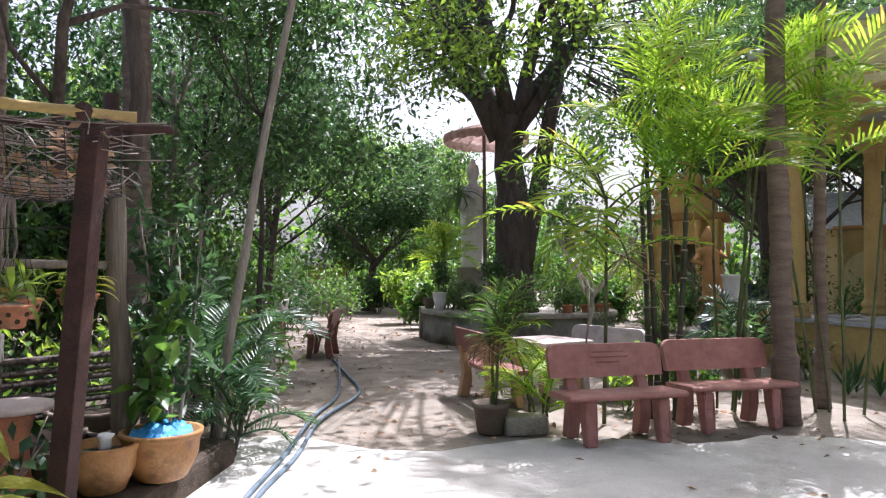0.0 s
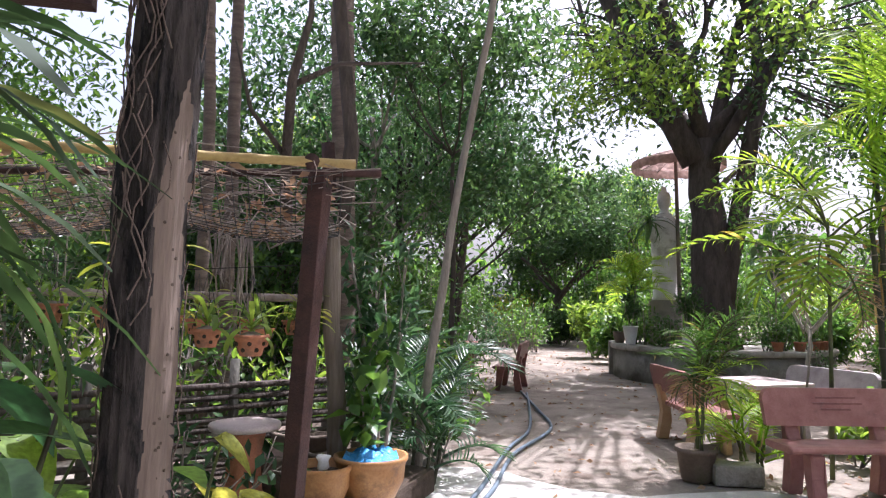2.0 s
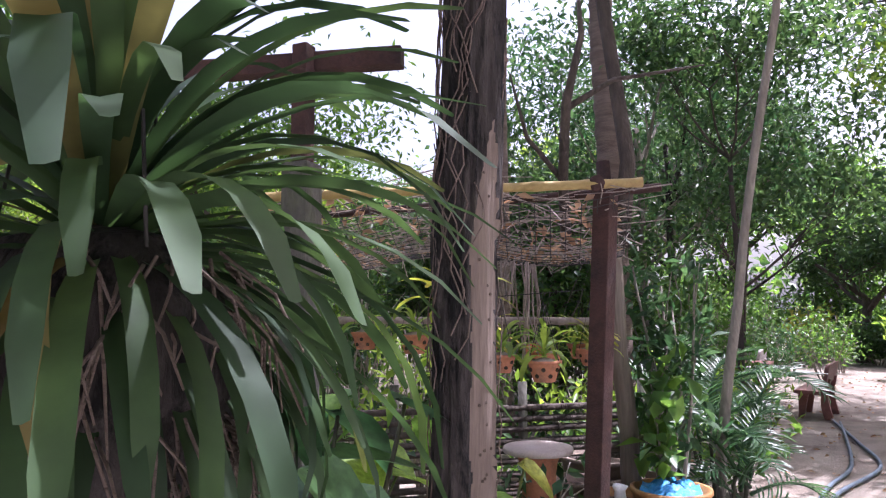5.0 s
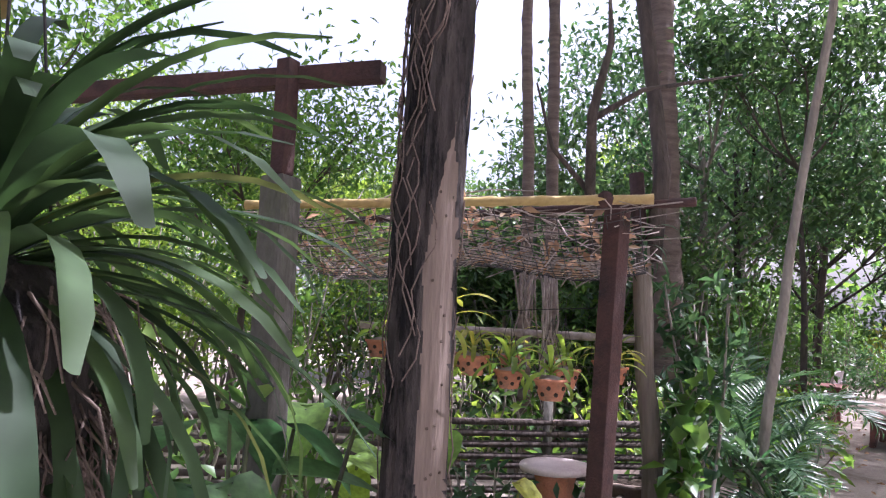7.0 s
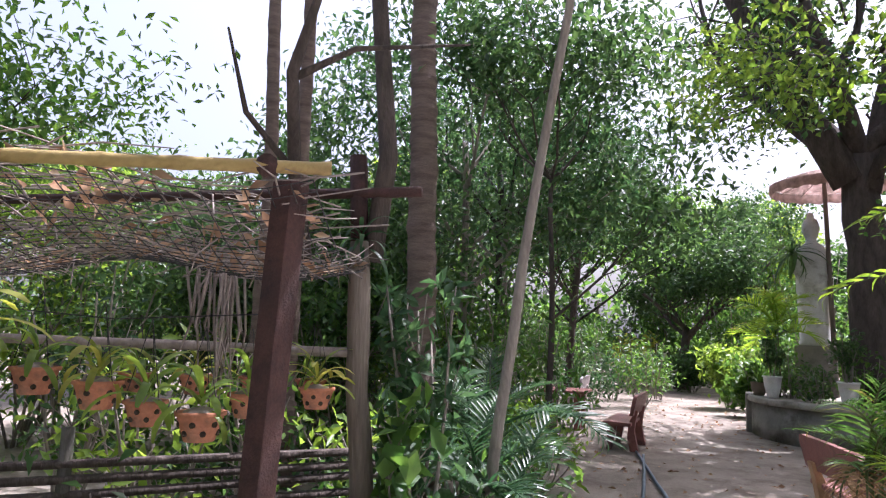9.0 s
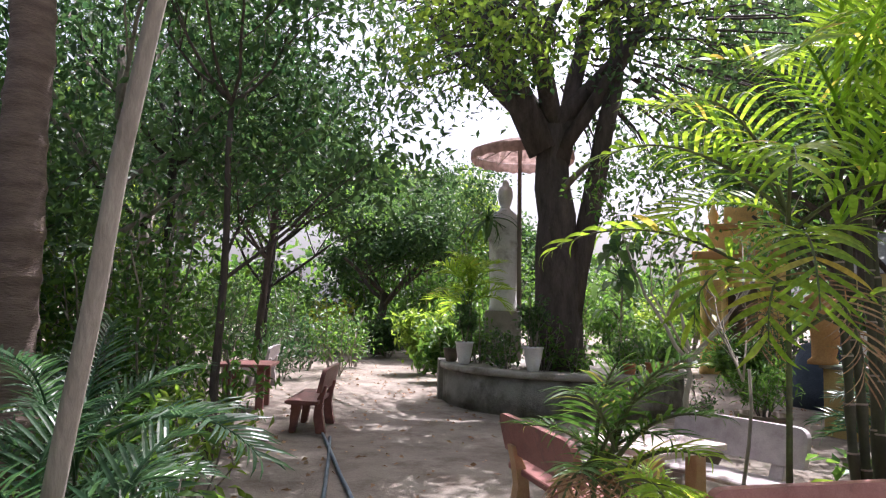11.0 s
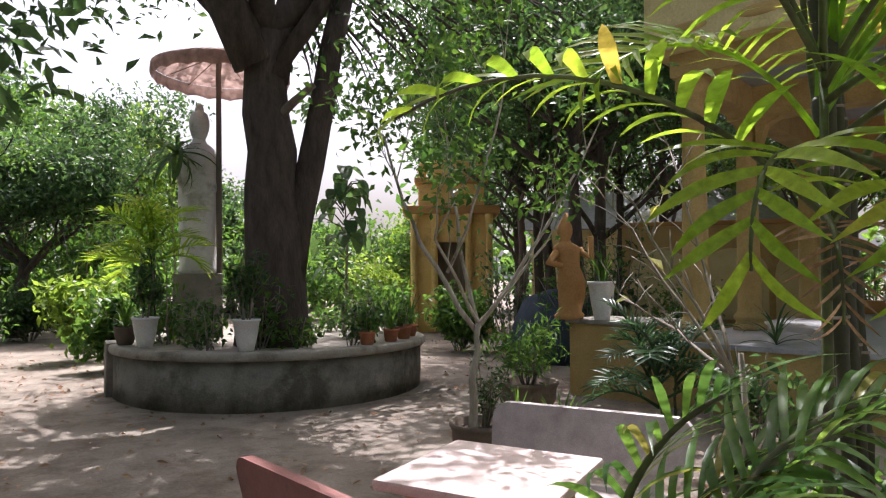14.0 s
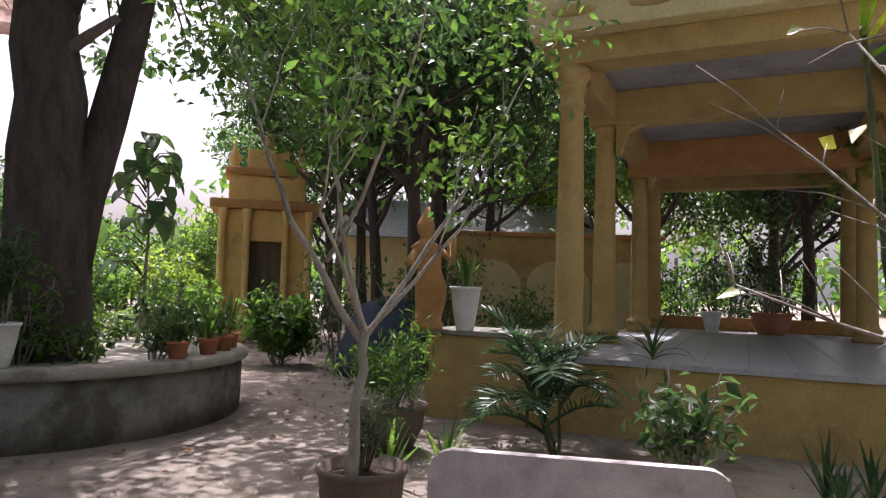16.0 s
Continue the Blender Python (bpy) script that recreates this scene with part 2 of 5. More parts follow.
def part(name, bm, mat, parent=None, label="", m=None, smooth=False):
    bmesh.ops.recalc_face_normals(bm, faces=bm.faces)
    me = bpy.data.meshes.new(name)
    bm.to_mesh(me)
    bm.free()
    me.materials.append(M[mat])
    if smooth:
        me.polygons.foreach_set("use_smooth", [True] * len(me.polygons))
    ob = new(name, me)
    if parent:
        ob.parent = parent
    if m is not None:
        ob.matrix_basis = m
    if label:
        ob["label"] = label
    return ob


def again(ob, m, parent=None, name=None):
    """Another piece on the same mesh."""
    o = new(name or ob.name.split(".")[0], ob.data)
    o.parent = parent or ob.parent
    o.matrix_basis = m
    return o


def box(bm, lo, hi, bevel=0.0, m=None):
    g = bmesh.ops.create_cube(bm, size=1.0)["verts"]
    lo, hi = Vector(lo), Vector(hi)
    for v in g:
        v.co = Vector([lo[i] + (v.co[i] + 0.5) * (hi[i] - lo[i]) for i in range(3)])
    if bevel:
        es = list({e for v in g for e in v.link_edges})
        r = bmesh.ops.bevel(bm, geom=es, offset=bevel, segments=2, affect="EDGES", profile=0.6)
        g = list({v for f in r["faces"] for v in f.verts} | {v for v in g if v.is_valid})
    if m is not None:
        bmesh.ops.transform(bm, matrix=m, verts=g)
    return g


def boxed(lo, hi, bevel=0.0, m=None):
    bm = bmesh.new()
    box(bm, lo, hi, bevel, m)
    return bm


def tube(points, radii, sides=8, cap=True, rough=0.0, rng=None):
    """Vertices and faces of a tapered tube along points."""
    pts = [Vector(p) for p in points]
    vs, fs = [], []
    side = None
    for i, p in enumerate(pts):
        d = (pts[min(i + 1, len(pts) - 1)] - pts[max(i - 1, 0)]).normalized()
        if side is None:
            side = d.orthogonal().normalized()
        side = (side - d * side.dot(d)).normalized()
        up = d.cross(side)
        for k in range(sides):
            a = 2 * math.pi * k / sides
            r = radii[i] * (1 + (rng.uniform(-rough, rough) if rng else 0))
            vs.append(p + (side * math.cos(a) + up * math.sin(a)) * r)
    for i in range(len(pts) - 1):
        for k in range(sides):
            a, b = i * sides + k, i * sides + (k + 1) % sides
            fs.append((a, b, b + sides, a + sides))
    if cap:
        fs.append(tuple(range(sides))[::-1])
        fs.append(tuple(range((len(pts) - 1) * sides, len(pts) * sides)))
    return vs, fs


def merge(*pieces):
    vs, fs = [], []
    for v, f in pieces:
        o = len(vs)
        vs += list(v)
        fs += [tuple(i + o for i in q) for q in f]
    return vs, fs


def lathe(profile, sides=24, wob=0.0, caps=True):
    """Vertices and faces turned round z from (radius, height) pairs, open at both ends unless radius 0."""
    vs, fs = [], []
    for r, z in profile:
        for k in range(sides):
            a = 2 * math.pi * k / sides
            q = r * (1 + wob * math.sin(3 * a + z * 4))
            vs.append((q * math.cos(a), q * math.sin(a), z))
    n = len(profile)
    for i in range(n - 1):
        for k in range(sides):
            a, b = i * sides + k, i * sides + (k + 1) % sides
            fs.append((a, b, b + sides, a + sides))
    if caps:
        fs.append(tuple(range(sides))[::-1])
        fs.append(tuple(range((n - 1) * sides, n * sides)))
    return vs, fs


def bend(a, b, n, rng, wob):
    a, b = Vector(a), Vector(b)
    out = []
    off = Vector((0, 0, 0))
    for i in range(n + 1):
        out.append(a.lerp(b, i / n) + off)
        off = off + Vector((rng.uniform(-wob, wob), rng.uniform(-wob, wob), rng.uniform(-wob, wob) * 0.4))
    return out


def leaf_arrays(centres, rs, length, width, droop=0.3, spread=1.0):
    """Folded lozenge leaves, two triangles each, at the given centres."""
    n = len(centres)
    c = np.asarray(centres, float)
    d = rs.normal(size=(n, 3))
    d[:, 2] = d[:, 2] * spread - droop
    d /= np.linalg.norm(d, axis=1)[:, None] + 1e-9
    u = rs.normal(size=(n, 3))
    u[:, 2] = np.abs(u[:, 2]) + 0.6
    s = np.cross(d, u)
    s /= np.linalg.norm(s, axis=1)[:, None] + 1e-9
    nn = np.cross(s, d)
    ln = (length * rs.uniform(0.6, 1.25, n))[:, None]
    wd = (width * rs.uniform(0.7, 1.2, n))[:, None]
    base, tip = c - d * ln * 0.5, c + d * ln * 0.5 - nn * ln * 0.08
    mid = c - d * ln * 0.05
    l, r = mid + s * wd * 0.5 + nn * wd * 0.18, mid - s * wd * 0.5 + nn * wd * 0.18
    return np.stack([base, l, tip, r], 1).reshape(-1, 3)


def leaves(name, centres, seed, length, width, mat, parent, droop=0.3, spread=1.0, label=""):
    rs = np.random.RandomState(seed)
    v = leaf_arrays(centres, rs, length, width, droop, spread)
    n = len(v) // 4
    tri = np.array([[0, 1, 2], [0, 2, 3]])[None] + 4 * np.arange(n)[:, None, None]
    tri = tri.reshape(-1, 3).astype(np.int32)
    me = bpy.data.meshes.new(name)
    me.vertices.add(len(v))
    me.vertices.foreach_set("co", v.astype(np.float32).ravel())
    me.loops.add(len(tri) * 3)
    me.loops.foreach_set("vertex_index", tri.ravel())
    me.polygons.add(len(tri))
    me.polygons.foreach_set("loop_start", np.arange(0, len(tri) * 3, 3, dtype=np.int32))
    me.materials.append(M[mat])
    me.update(calc_edges=True)
    me.validate()
    ob = new(name, me)
    ob.parent = parent
    if label:
        ob["label"] = label
    return ob


def clumps(tips, per, radius, seed, flat=0.7):
    rs = np.random.RandomState(seed)
    out = []
    for t in tips:
        k = int(per * rs.uniform(0.5, 1.5))
        r = radius * rs.uniform(0.6, 1.3)
        q = rs.normal(size=(k, 3)) * (r * 0.5)
        q *= np.minimum(1.0, 0.95 * r / (np.linalg.norm(q, axis=1) + 1e-9))[:, None]
        q[:, 2] *= flat
        out.append(np.array(t)[None] + q)
    return np.concatenate(out)


def limbs(start, direction, length, radius, depth, rng, tips, pieces, spread=0.7, rise=0.15, sides=6):
    """Branches that fork; fills pieces with tubes and tips with leaf places."""
    d = Vector(direction).normalized()
    pts, rad, p = [Vector(start)], [radius], Vector(start)
    n = 4
    for i in range(n):
        d = (d + Vector((rng.uniform(-1, 1), rng.uniform(-1, 1), rng.uniform(-0.6, 1) * 0.6)) * 0.18 + Vector((0, 0, rise * 0.3))).normalized()
        p = p + d * length / n
        pts.append(p.copy())
        rad.append(radius * (1 - 0.42 * (i + 1) / n))
    pieces.append(tube(pts, rad, sides, cap=depth == 0))
    if depth <= 1:
        tips += [pts[2], pts[3], pts[4]]
    if depth == 0:
        return
    for k in range(rng.choice((2, 3, 3))):
        q = pts[rng.choice((2, 3, 4, 4))]
        side = Vector((rng.uniform(-1, 1), rng.uniform(-1, 1), rng.uniform(-0.3, 0.8))).normalized()
        limbs(q, d * (1 - spread) + side * spread + Vector((0, 0, rise)), length * rng.uniform(0.55, 0.8), rad[-1] * 0.75, depth - 1, rng, tips, pieces, spread, rise, max(4, sides - 1))


def tree(name, base, trunk_to, radius, limb_len, label, seed, leaf="leaf_mid", bark="bark", depth=3, n_limbs=4, per=60, clump=0.6,
         leaf_len=0.12, leaf_wid=0.055, along=0.0, spread=0.7, rise=0.15, droop=0.3, flare=1.5, group="", extra=None):
    """A tree: trunk and limbs in one mesh, a crown of separate leaves."""
    rng = random.Random(seed)
    t = thing(name, base, label, "tree", group)
    b, top = Vector((0, 0, 0)), Vector(trunk_to) - Vector(base)
    pts = bend(b, top, 8, rng, 0.02 + radius * 0.12)
    rad = [radius * (1 - 0.4 * i / 8) for i in range(9)]
    rad[0] *= flare
    rad[1] *= 1 + (flare - 1) * 0.35
    pieces, tips = [tube(pts, rad, 14 if radius > 0.1 else 8, rough=0.05, rng=rng)], []
    for k in range(n_limbs):
        a = 2 * math.pi * (k + rng.uniform(-0.3, 0.3)) / max(n_limbs, 1)
        q = pts[-1] if along == 0 else pts[min(8, max(2, int(9 - rng.random() * 7 * along)))]
        limbs(q, (math.cos(a) * spread * 1.4, math.sin(a) * spread * 1.4, 0.75), limb_len * rng.uniform(0.8, 1.2), rad[-1] * 0.7, depth - 1, rng, tips, pieces, spread, rise)
    if extra:
        for e0, e1, r in extra:
            ep = bend(Vector(e0) - Vector(base), Vector(e1) - Vector(base), 5, rng, 0.05)
            pieces.append(tube(ep, [r * (1 - 0.07 * i) for i in range(6)], 10))
            limbs(ep[-1], ep[-1] - ep[-3], limb_len, r * 0.6, depth - 1, rng, tips, pieces, spread, rise)
    mpart("trunk", *merge(*pieces), bark, t)
    if per:
        leaves("crown", clumps(tips, per, clump, seed), seed, leaf_len, leaf_wid, leaf, t, droop)
    return t


def bush(name, base, size, n, leaf, label, seed, leaf_len=0.12, leaf_wid=0.05, category="shrub", stems=7, group="", droop=0.1, bark="bark_grey", at_z=0.0):
    """A shrub of several stems with a ragged leaf mass."""
    rng = random.Random(seed)
    t = thing(name, base, label, category, group)
    pieces, tips = [], []
    for k in range(stems):
        a = rng.uniform(0, 6.28)
        e = Vector((math.cos(a) * size[0] * rng.uniform(0.1, 0.5), math.sin(a) * size[1] * rng.uniform(0.1, 0.5), size[2] * rng.uniform(0.55, 1.0)))
        st = Vector((math.cos(a) * size[0] * 0.06, math.sin(a) * size[1] * 0.06, 0))
        pts = bend(st, e, 5, rng, 0.03 * size[2])
        pieces.append(tube(pts, [0.012 * size[2] ** 0.5 * (1 - 0.12 * i) for i in range(6)], 5))
        tips += pts[2:]
        for j in range(3):
            q = pts[rng.choice((2, 3, 4))]
            w = q + Vector((rng.uniform(-1, 1) * size[0] * 0.25, rng.uniform(-1, 1) * size[1] * 0.25, rng.uniform(0, 0.25) * size[2]))
            pieces.append(tube([q, (q + w) / 2 + Vector((0, 0, 0.02)), w], [0.006, 0.005, 0.003], 4))
            tips += [w, (q + w) / 2]
    mpart("branchwork", *merge(*pieces), bark, t)
    per = max(3, n // len(tips))
    leaves("foliage", clumps(tips, per, 0.23 * (size[0] + size[1]) / 2, seed, 0.8), seed, leaf_len, leaf_wid, leaf, t, droop)
    return t


def blade(length, width, arch, segs=7, fold=0.25, blunt=False, twist=0.0):
    """A strap leaf along +x that rises and droops; arch sets the droop."""
    vs, fs = [], []
    p, ang = Vector((0, 0, 0)), 0.0
    for i in range(segs + 1):
        f = i / segs
        w = width * (0.45 + 1.1 * f if f < 0.5 else 1.0) * ((1 - max(0, (f - 0.82) / 0.18) ** 2 * 0.6) if blunt else (1 - f ** 2.2) + 0.02) * 0.5
        tw = twist * f
        c, s = math.cos(tw), math.sin(tw)
        vs += [p + Vector((0, w * c, w * fold + w * s)), p.copy(), p + Vector((0, -w * c, w * fold - w * s))]
        ang = -arch * (f + 0.5 / segs) ** 1.3
        p = p + Vector((math.cos(ang), 0, math.sin(ang))) * length / segs
    for i in range(segs):
        a = i * 3
        fs += [(a, a + 3, a + 4, a + 1), (a + 1, a + 4, a + 5, a + 2)]
    return vs, fs


def rot_blade(vf, m):
    return [m @ Vector(v) for v in vf[0]], vf[1]


def frond_arrays(length, leaflets, leaf_len, leaf_wid, arch, rng, lift=0.55, stalk=0.25):
    """A feather palm frond along +x: arching rachis and two rows of leaflets."""
    pts, p = [], Vector((0, 0, 0))
    n = 14
    angs = []
    for i in range(n + 1):
        pts.append(p.copy())
        ang = -arch * (i / n) ** 1.5
        angs.append(ang)
        p = p + Vector((math.cos(ang), 0, math.sin(ang))) * length / n
    pieces = [tube(pts, [0.014 * (1 - 0.8 * i / n) + 0.002 for i in range(n + 1)], 5)]
    for k in range(leaflets):
        f = stalk + (1 - stalk) * (k + 0.5) / leaflets
        i = min(n - 1, int(f * n))
        q = pts[i].lerp(pts[i + 1], f * n - i)
        g = (f - stalk) / (1 - stalk)
        ll = leaf_len * (0.55 + 1.2 * g if g < 0.35 else 1.0 - 0.55 * (g - 0.35)) * rng.uniform(0.9, 1.1)
        for sgn in (1, -1):
            b = blade(ll, leaf_wid, rng.uniform(0.5, 1.0), 3, 0.15)
            yaw = sgn * (68 - 38 * g + rng.uniform(-6, 6))
            m = Matrix.Translation(q) @ Matrix.Rotation(-angs[i], 4, "Y") @ Matrix.Rotation(radians(yaw), 4, "Z") @ Matrix.Rotation(-lift * rng.uniform(0.6, 1.2) * (1 - 0.5 * g), 4, "Y") @ Matrix.Rotation(sgn * 0.5, 4, "X")
            pieces.append(rot_blade(b, m))
    return merge(*pieces)


FRONDS = {}


def frond_mesh(kind, i):
    key = (kind, i)
    if key not in FRONDS:
        rng = random.Random(i * 31 + len(kind))
        L, nl, ll, lw, ar, mat = {
            "areca": (1.5, 20, 0.48, 0.036, 1.0 + 0.25 * i, "frond"),
            "areca_dark": (1.35, 26, 0.4, 0.032, 0.9 + 0.25 * i, "frond_dark"),
            "small_dark": (0.62, 13, 0.27, 0.026, 0.9 + 0.2 * i, "frond_dark"),
            "small": (0.62, 15, 0.32, 0.027, 0.9 + 0.2 * i, "frond"),
            "broad": (1.15, 9, 0.36, 0.07, 1.0 + 0.2 * i, "frond"),
            "arch": (1.3, 17, 0.4, 0.055, 1.3, "frond"),
            "dry": (1.0, 18, 0.34, 0.02, 1.9, "leaf_dry"),
            "tall": (3.2, 44, 0.75, 0.05, 1.0 + 0.3 * i, "frond_dark"),
        }[kind]
        v, f = frond_arrays(L, nl, ll, lw, ar, rng)
        me = bpy.data.meshes.new("frond")
        me.from_pydata([tuple(x) for x in v], [], f)
        me.materials.append(M[mat])
        FRONDS[key] = me
    return FRONDS[key]


def add_frond(parent, kind, i, at, yaw, pitch, size=1.0, roll=0.0):
    o = new("frond", frond_mesh(kind, i))
    o.parent = parent
    o.matrix_basis = Matrix.Translation(at) @ Matrix.Rotation(radians(yaw), 4, "Z") @ Matrix.Rotation(radians(-pitch), 4, "Y") @ Matrix.Rotation(radians(roll), 4, "X") @ Matrix.Scale(size, 4)
    return o


def leafy_frond(parent, at, yaw, pitch, length, leaflets, leaf_len, leaf_wid, arch, mat, seed, roll=0.0):
    """A frond whose leaflets are pieces of their own."""
    rng = random.Random(seed)
    pts, angs, p, n = [], [], Vector((0, 0, 0)), 14
    for i in range(n + 1):
        pts.append(p.copy())
        angs.append(-arch * (i / n) ** 1.5)
        p = p + Vector((math.cos(angs[-1]), 0, math.sin(angs[-1]))) * length / n
    fr = mpart("frond", *tube(pts, [0.011 * (1 - 0.8 * i / n) + 0.002 for i in range(n + 1)], 6), "cane", parent,
               m=Matrix.Translation(at) @ Matrix.Rotation(radians(yaw), 4, "Z") @ Matrix.Rotation(radians(-pitch), 4, "Y") @ Matrix.Rotation(radians(roll), 4, "X"))
    kinds = []
    for k in range(3):
        me = bpy.data.meshes.new("leaflet")
        v, f = blade(1.0, leaf_wid / leaf_len, 0.7 + 0.35 * k, 6, 0.22)
        me.from_pydata([tuple(x) for x in v], [], f)
        me.polygons.foreach_set("use_smooth", [True] * len(me.polygons))
        me.materials.append(M[mat])
        kinds.append(me)
    for k in range(leaflets):
        f = 0.22 + 0.78 * (k + 0.5) / leaflets
        i = min(n - 1, int(f * n))
        q, g = pts[i].lerp(pts[i + 1], f * n - i), (f - 0.22) / 0.78
        for sgn in (1, -1):
            o = new("leaflet", kinds[rng.randrange(3)])
            o.parent = fr
            o.matrix_basis = (Matrix.Translation(q) @ Matrix.Rotation(-angs[i], 4, "Y") @ Matrix.Rotation(radians(sgn * (66 - 40 * g + rng.uniform(-7, 7))), 4, "Z")
                              @ Matrix.Rotation(-0.35 * rng.uniform(0.5, 1.2), 4, "Y") @ Matrix.Rotation(sgn * 0.45, 4, "X") @ Matrix.Scale(leaf_len * (1.0 - 0.4 * g) * rng.uniform(0.88, 1.1), 4))
    return fr


def palm_clump(name, base, stems, label, seed, kind="areca", radius=0.5, height=(1.2, 2.6), per=6, cane="cane", size=(0.7, 1.15), lean=0.25, group="", category="palm", west=-99.0, north=99.0, thick=1.0, rings=False):
    """A clump of canes, each with a tuft of feather fronds."""
    rng = random.Random(seed)
    t = thing(name, base, label, category, group)
    for s in range(stems):
        a = rng.uniform(0, 6.28)
        r = radius * math.sqrt(rng.random())
        st = Vector((math.cos(a) * r, math.sin(a) * r, 0))
        h = rng.uniform(*height)
        top = st + Vector((math.cos(a) * lean * h, math.sin(a) * lean * h, h))
        pts = bend(st, top, 8, rng, 0.012)
        fine, rad = [], []
        for i in range(len(pts) - 1):
            for f in (0.0, 0.06, 0.5, 0.94):
                fine.append(pts[i].lerp(pts[i + 1], f))
                rad.append((0.0195 if f in (0.0, 0.94) else 0.0155) * (1 - 0.3 * i / 8) * thick)
        fine.append(pts[-1])
        rad.append(0.014)
        stalk = mpart("cane", *tube(fine, rad, 9), cane, t)
        if rings:
            for i in range(1, 8):
                d = (pts[i + 1] - pts[i]).normalized()
                m = Matrix.Translation(pts[i]) @ d.to_track_quat("Z", "Y").to_matrix().to_4x4() @ Matrix.Diagonal((1 - 0.03 * i, 1 - 0.03 * i, 1, 1))
                if i == 1 and s == 0:
                    ring0 = mpart("node_ring", *lathe([(0.0196 * thick, -0.006), (0.0205 * thick, -0.003), (0.0205 * thick, 0.003), (0.0196 * thick, 0.006)], 12, caps=False), "twig", stalk, "pale ring scar", m=m)
                else:
                    again(ring0, m, stalk)
        for k in range(per):
            yaw, pit, sz, rl, kk = math.degrees(a) + k * 137.5 + rng.uniform(-25, 25), 78 - k * 60 / per + rng.uniform(-10, 8), rng.uniform(*size), rng.uniform(-25, 25), rng.randrange(4)
            reach = Vector(base) + pts[-1] + Vector((math.cos(radians(yaw)), math.sin(radians(yaw)), 0)) * sz * 1.35 * math.cos(radians(max(10, pit - 25)))
            if reach.x < west or reach.y > north:
                yaw, pit = -60 + rng.uniform(-40, 40), pit + 6
            if kind == "split":
                leafy_frond(t, pts[-1] - Vector((0, 0, 0.04 * k)), yaw, pit, 0.64 * sz, 14, 0.34 * sz, 0.03 * sz, 0.9 + 0.15 * kk, "frond_mid" if k < per - 2 else "frond", seed + 10 * s + k, rl)
            else:
                add_frond(t, kind, kk, pts[-1] - Vector((0, 0, 0.05 * k)), yaw, pit, sz, rl)
    return t


def tall_palm(name, base, top, radius, label, seed, fronds=12, group=""):
    rng = random.Random(seed)
    t = thing(name, base, label, "palm tree", group)
    pts = bend((0, 0, 0), Vector(top) - Vector(base), 24, rng, 0.015)
    fine, rad = [], []
    for i in range(24):
        for f, k in ((0.0, 1.06), (0.2, 0.98), (0.75, 0.95), (0.95, 1.05)):
            fine.append(pts[i].lerp(pts[i + 1], f))
            rad.append(radius * k * (1.25 - 0.4 * (i + f) / 24 if i < 2 else 1.0 - 0.3 * i / 24))
    mpart("trunk", *tube(fine, rad, 12), "palm_bark", t)
    for k in range(fronds):
        add_frond(t, "tall", k % 3, pts[-1], k * 137.5, rng.uniform(-5, 70), rng.uniform(0.8, 1.1))
    return t


def pot_profile(r, h, style):
    if style == "bowl":
        return [(r * 0.6, 0), (r * 0.68, h * 0.05), (r * 0.95, h * 0.5), (r * 0.98, h * 0.8), (r * 1.02, h * 0.88), (r * 1.06, h * 0.92), (r * 1.06, h), (r * 0.94, h), (r * 0.9, h * 0.8)]
    if style == "urn":
        return [(r * 0.55, 0), (r * 0.6, h * 0.03), (r * 0.85, h * 0.5), (r * 1.0, h * 0.93), (r * 1.08, h * 0.94), (r * 1.08, h), (r * 0.93, h), (r * 0.88, h * 0.85)]
    return [(r * 0.7, 0), (r * 0.74, h * 0.04), (r * 0.95, h * 0.86), (r * 1.06, h * 0.87), (r * 1.06, h), (r * 0.93, h), (r * 0.9, h * 0.85)]


def pot(loc, r, h, mat, label, style="plain", name="plant_pot", group=""):
    t = thing(name, loc, label, "plant pot", group)
    mpart("pot", *lathe(pot_profile(r, h, style), 24), mat, t)
    mpart("soil", *lathe([(r * 0.9, h * 0.8), (r * 0.5, h * 0.86), (0.01, h * 0.88)], 18), "soil", t)
    return t


def rosette(parent_name, loc, n, length, width, mat, label, seed, arch=1.2, blunt=False, pitch=(20, 80), category="plant", group="", variants=4):
    """A tuft of strap leaves, each a part."""
    rng = random.Random(seed)
    t = thing(parent_name, loc, label, category, group)
    base = [blade(length * rng.uniform(0.75, 1.15), width, arch * rng.uniform(0.6, 1.4), 8, 0.3, blunt, rng.uniform(-0.3, 0.3)) for _ in range(variants)]
    mesh = []
    for v, f in base:
        me = bpy.data.meshes.new("leaf")
        me.from_pydata([tuple(x) for x in v], [], f)
        me.polygons.foreach_set("use_smooth", [True] * len(me.polygons))
        me.materials.append(M[mat])
        mesh.append(me)
    for k in range(n):
        o = new("leaf", rng.choice(mesh))
        o.parent = t
        f = k / max(1, n - 1)
        o.matrix_basis = Matrix.Translation((0, 0, 0.06 * f)) @ Matrix.Rotation(k * 2.39996 + rng.uniform(-0.3, 0.3), 4, "Z") @ Matrix.Rotation(-radians(pitch[0] + (pitch[1] - pitch[0]) * f + rng.uniform(-8, 8)), 4, "Y") @ Matrix.Rotation(rng.uniform(-0.3, 0.3), 4, "X") @ Matrix.Scale(rng.uniform(0.75, 1.15), 4)
    return t


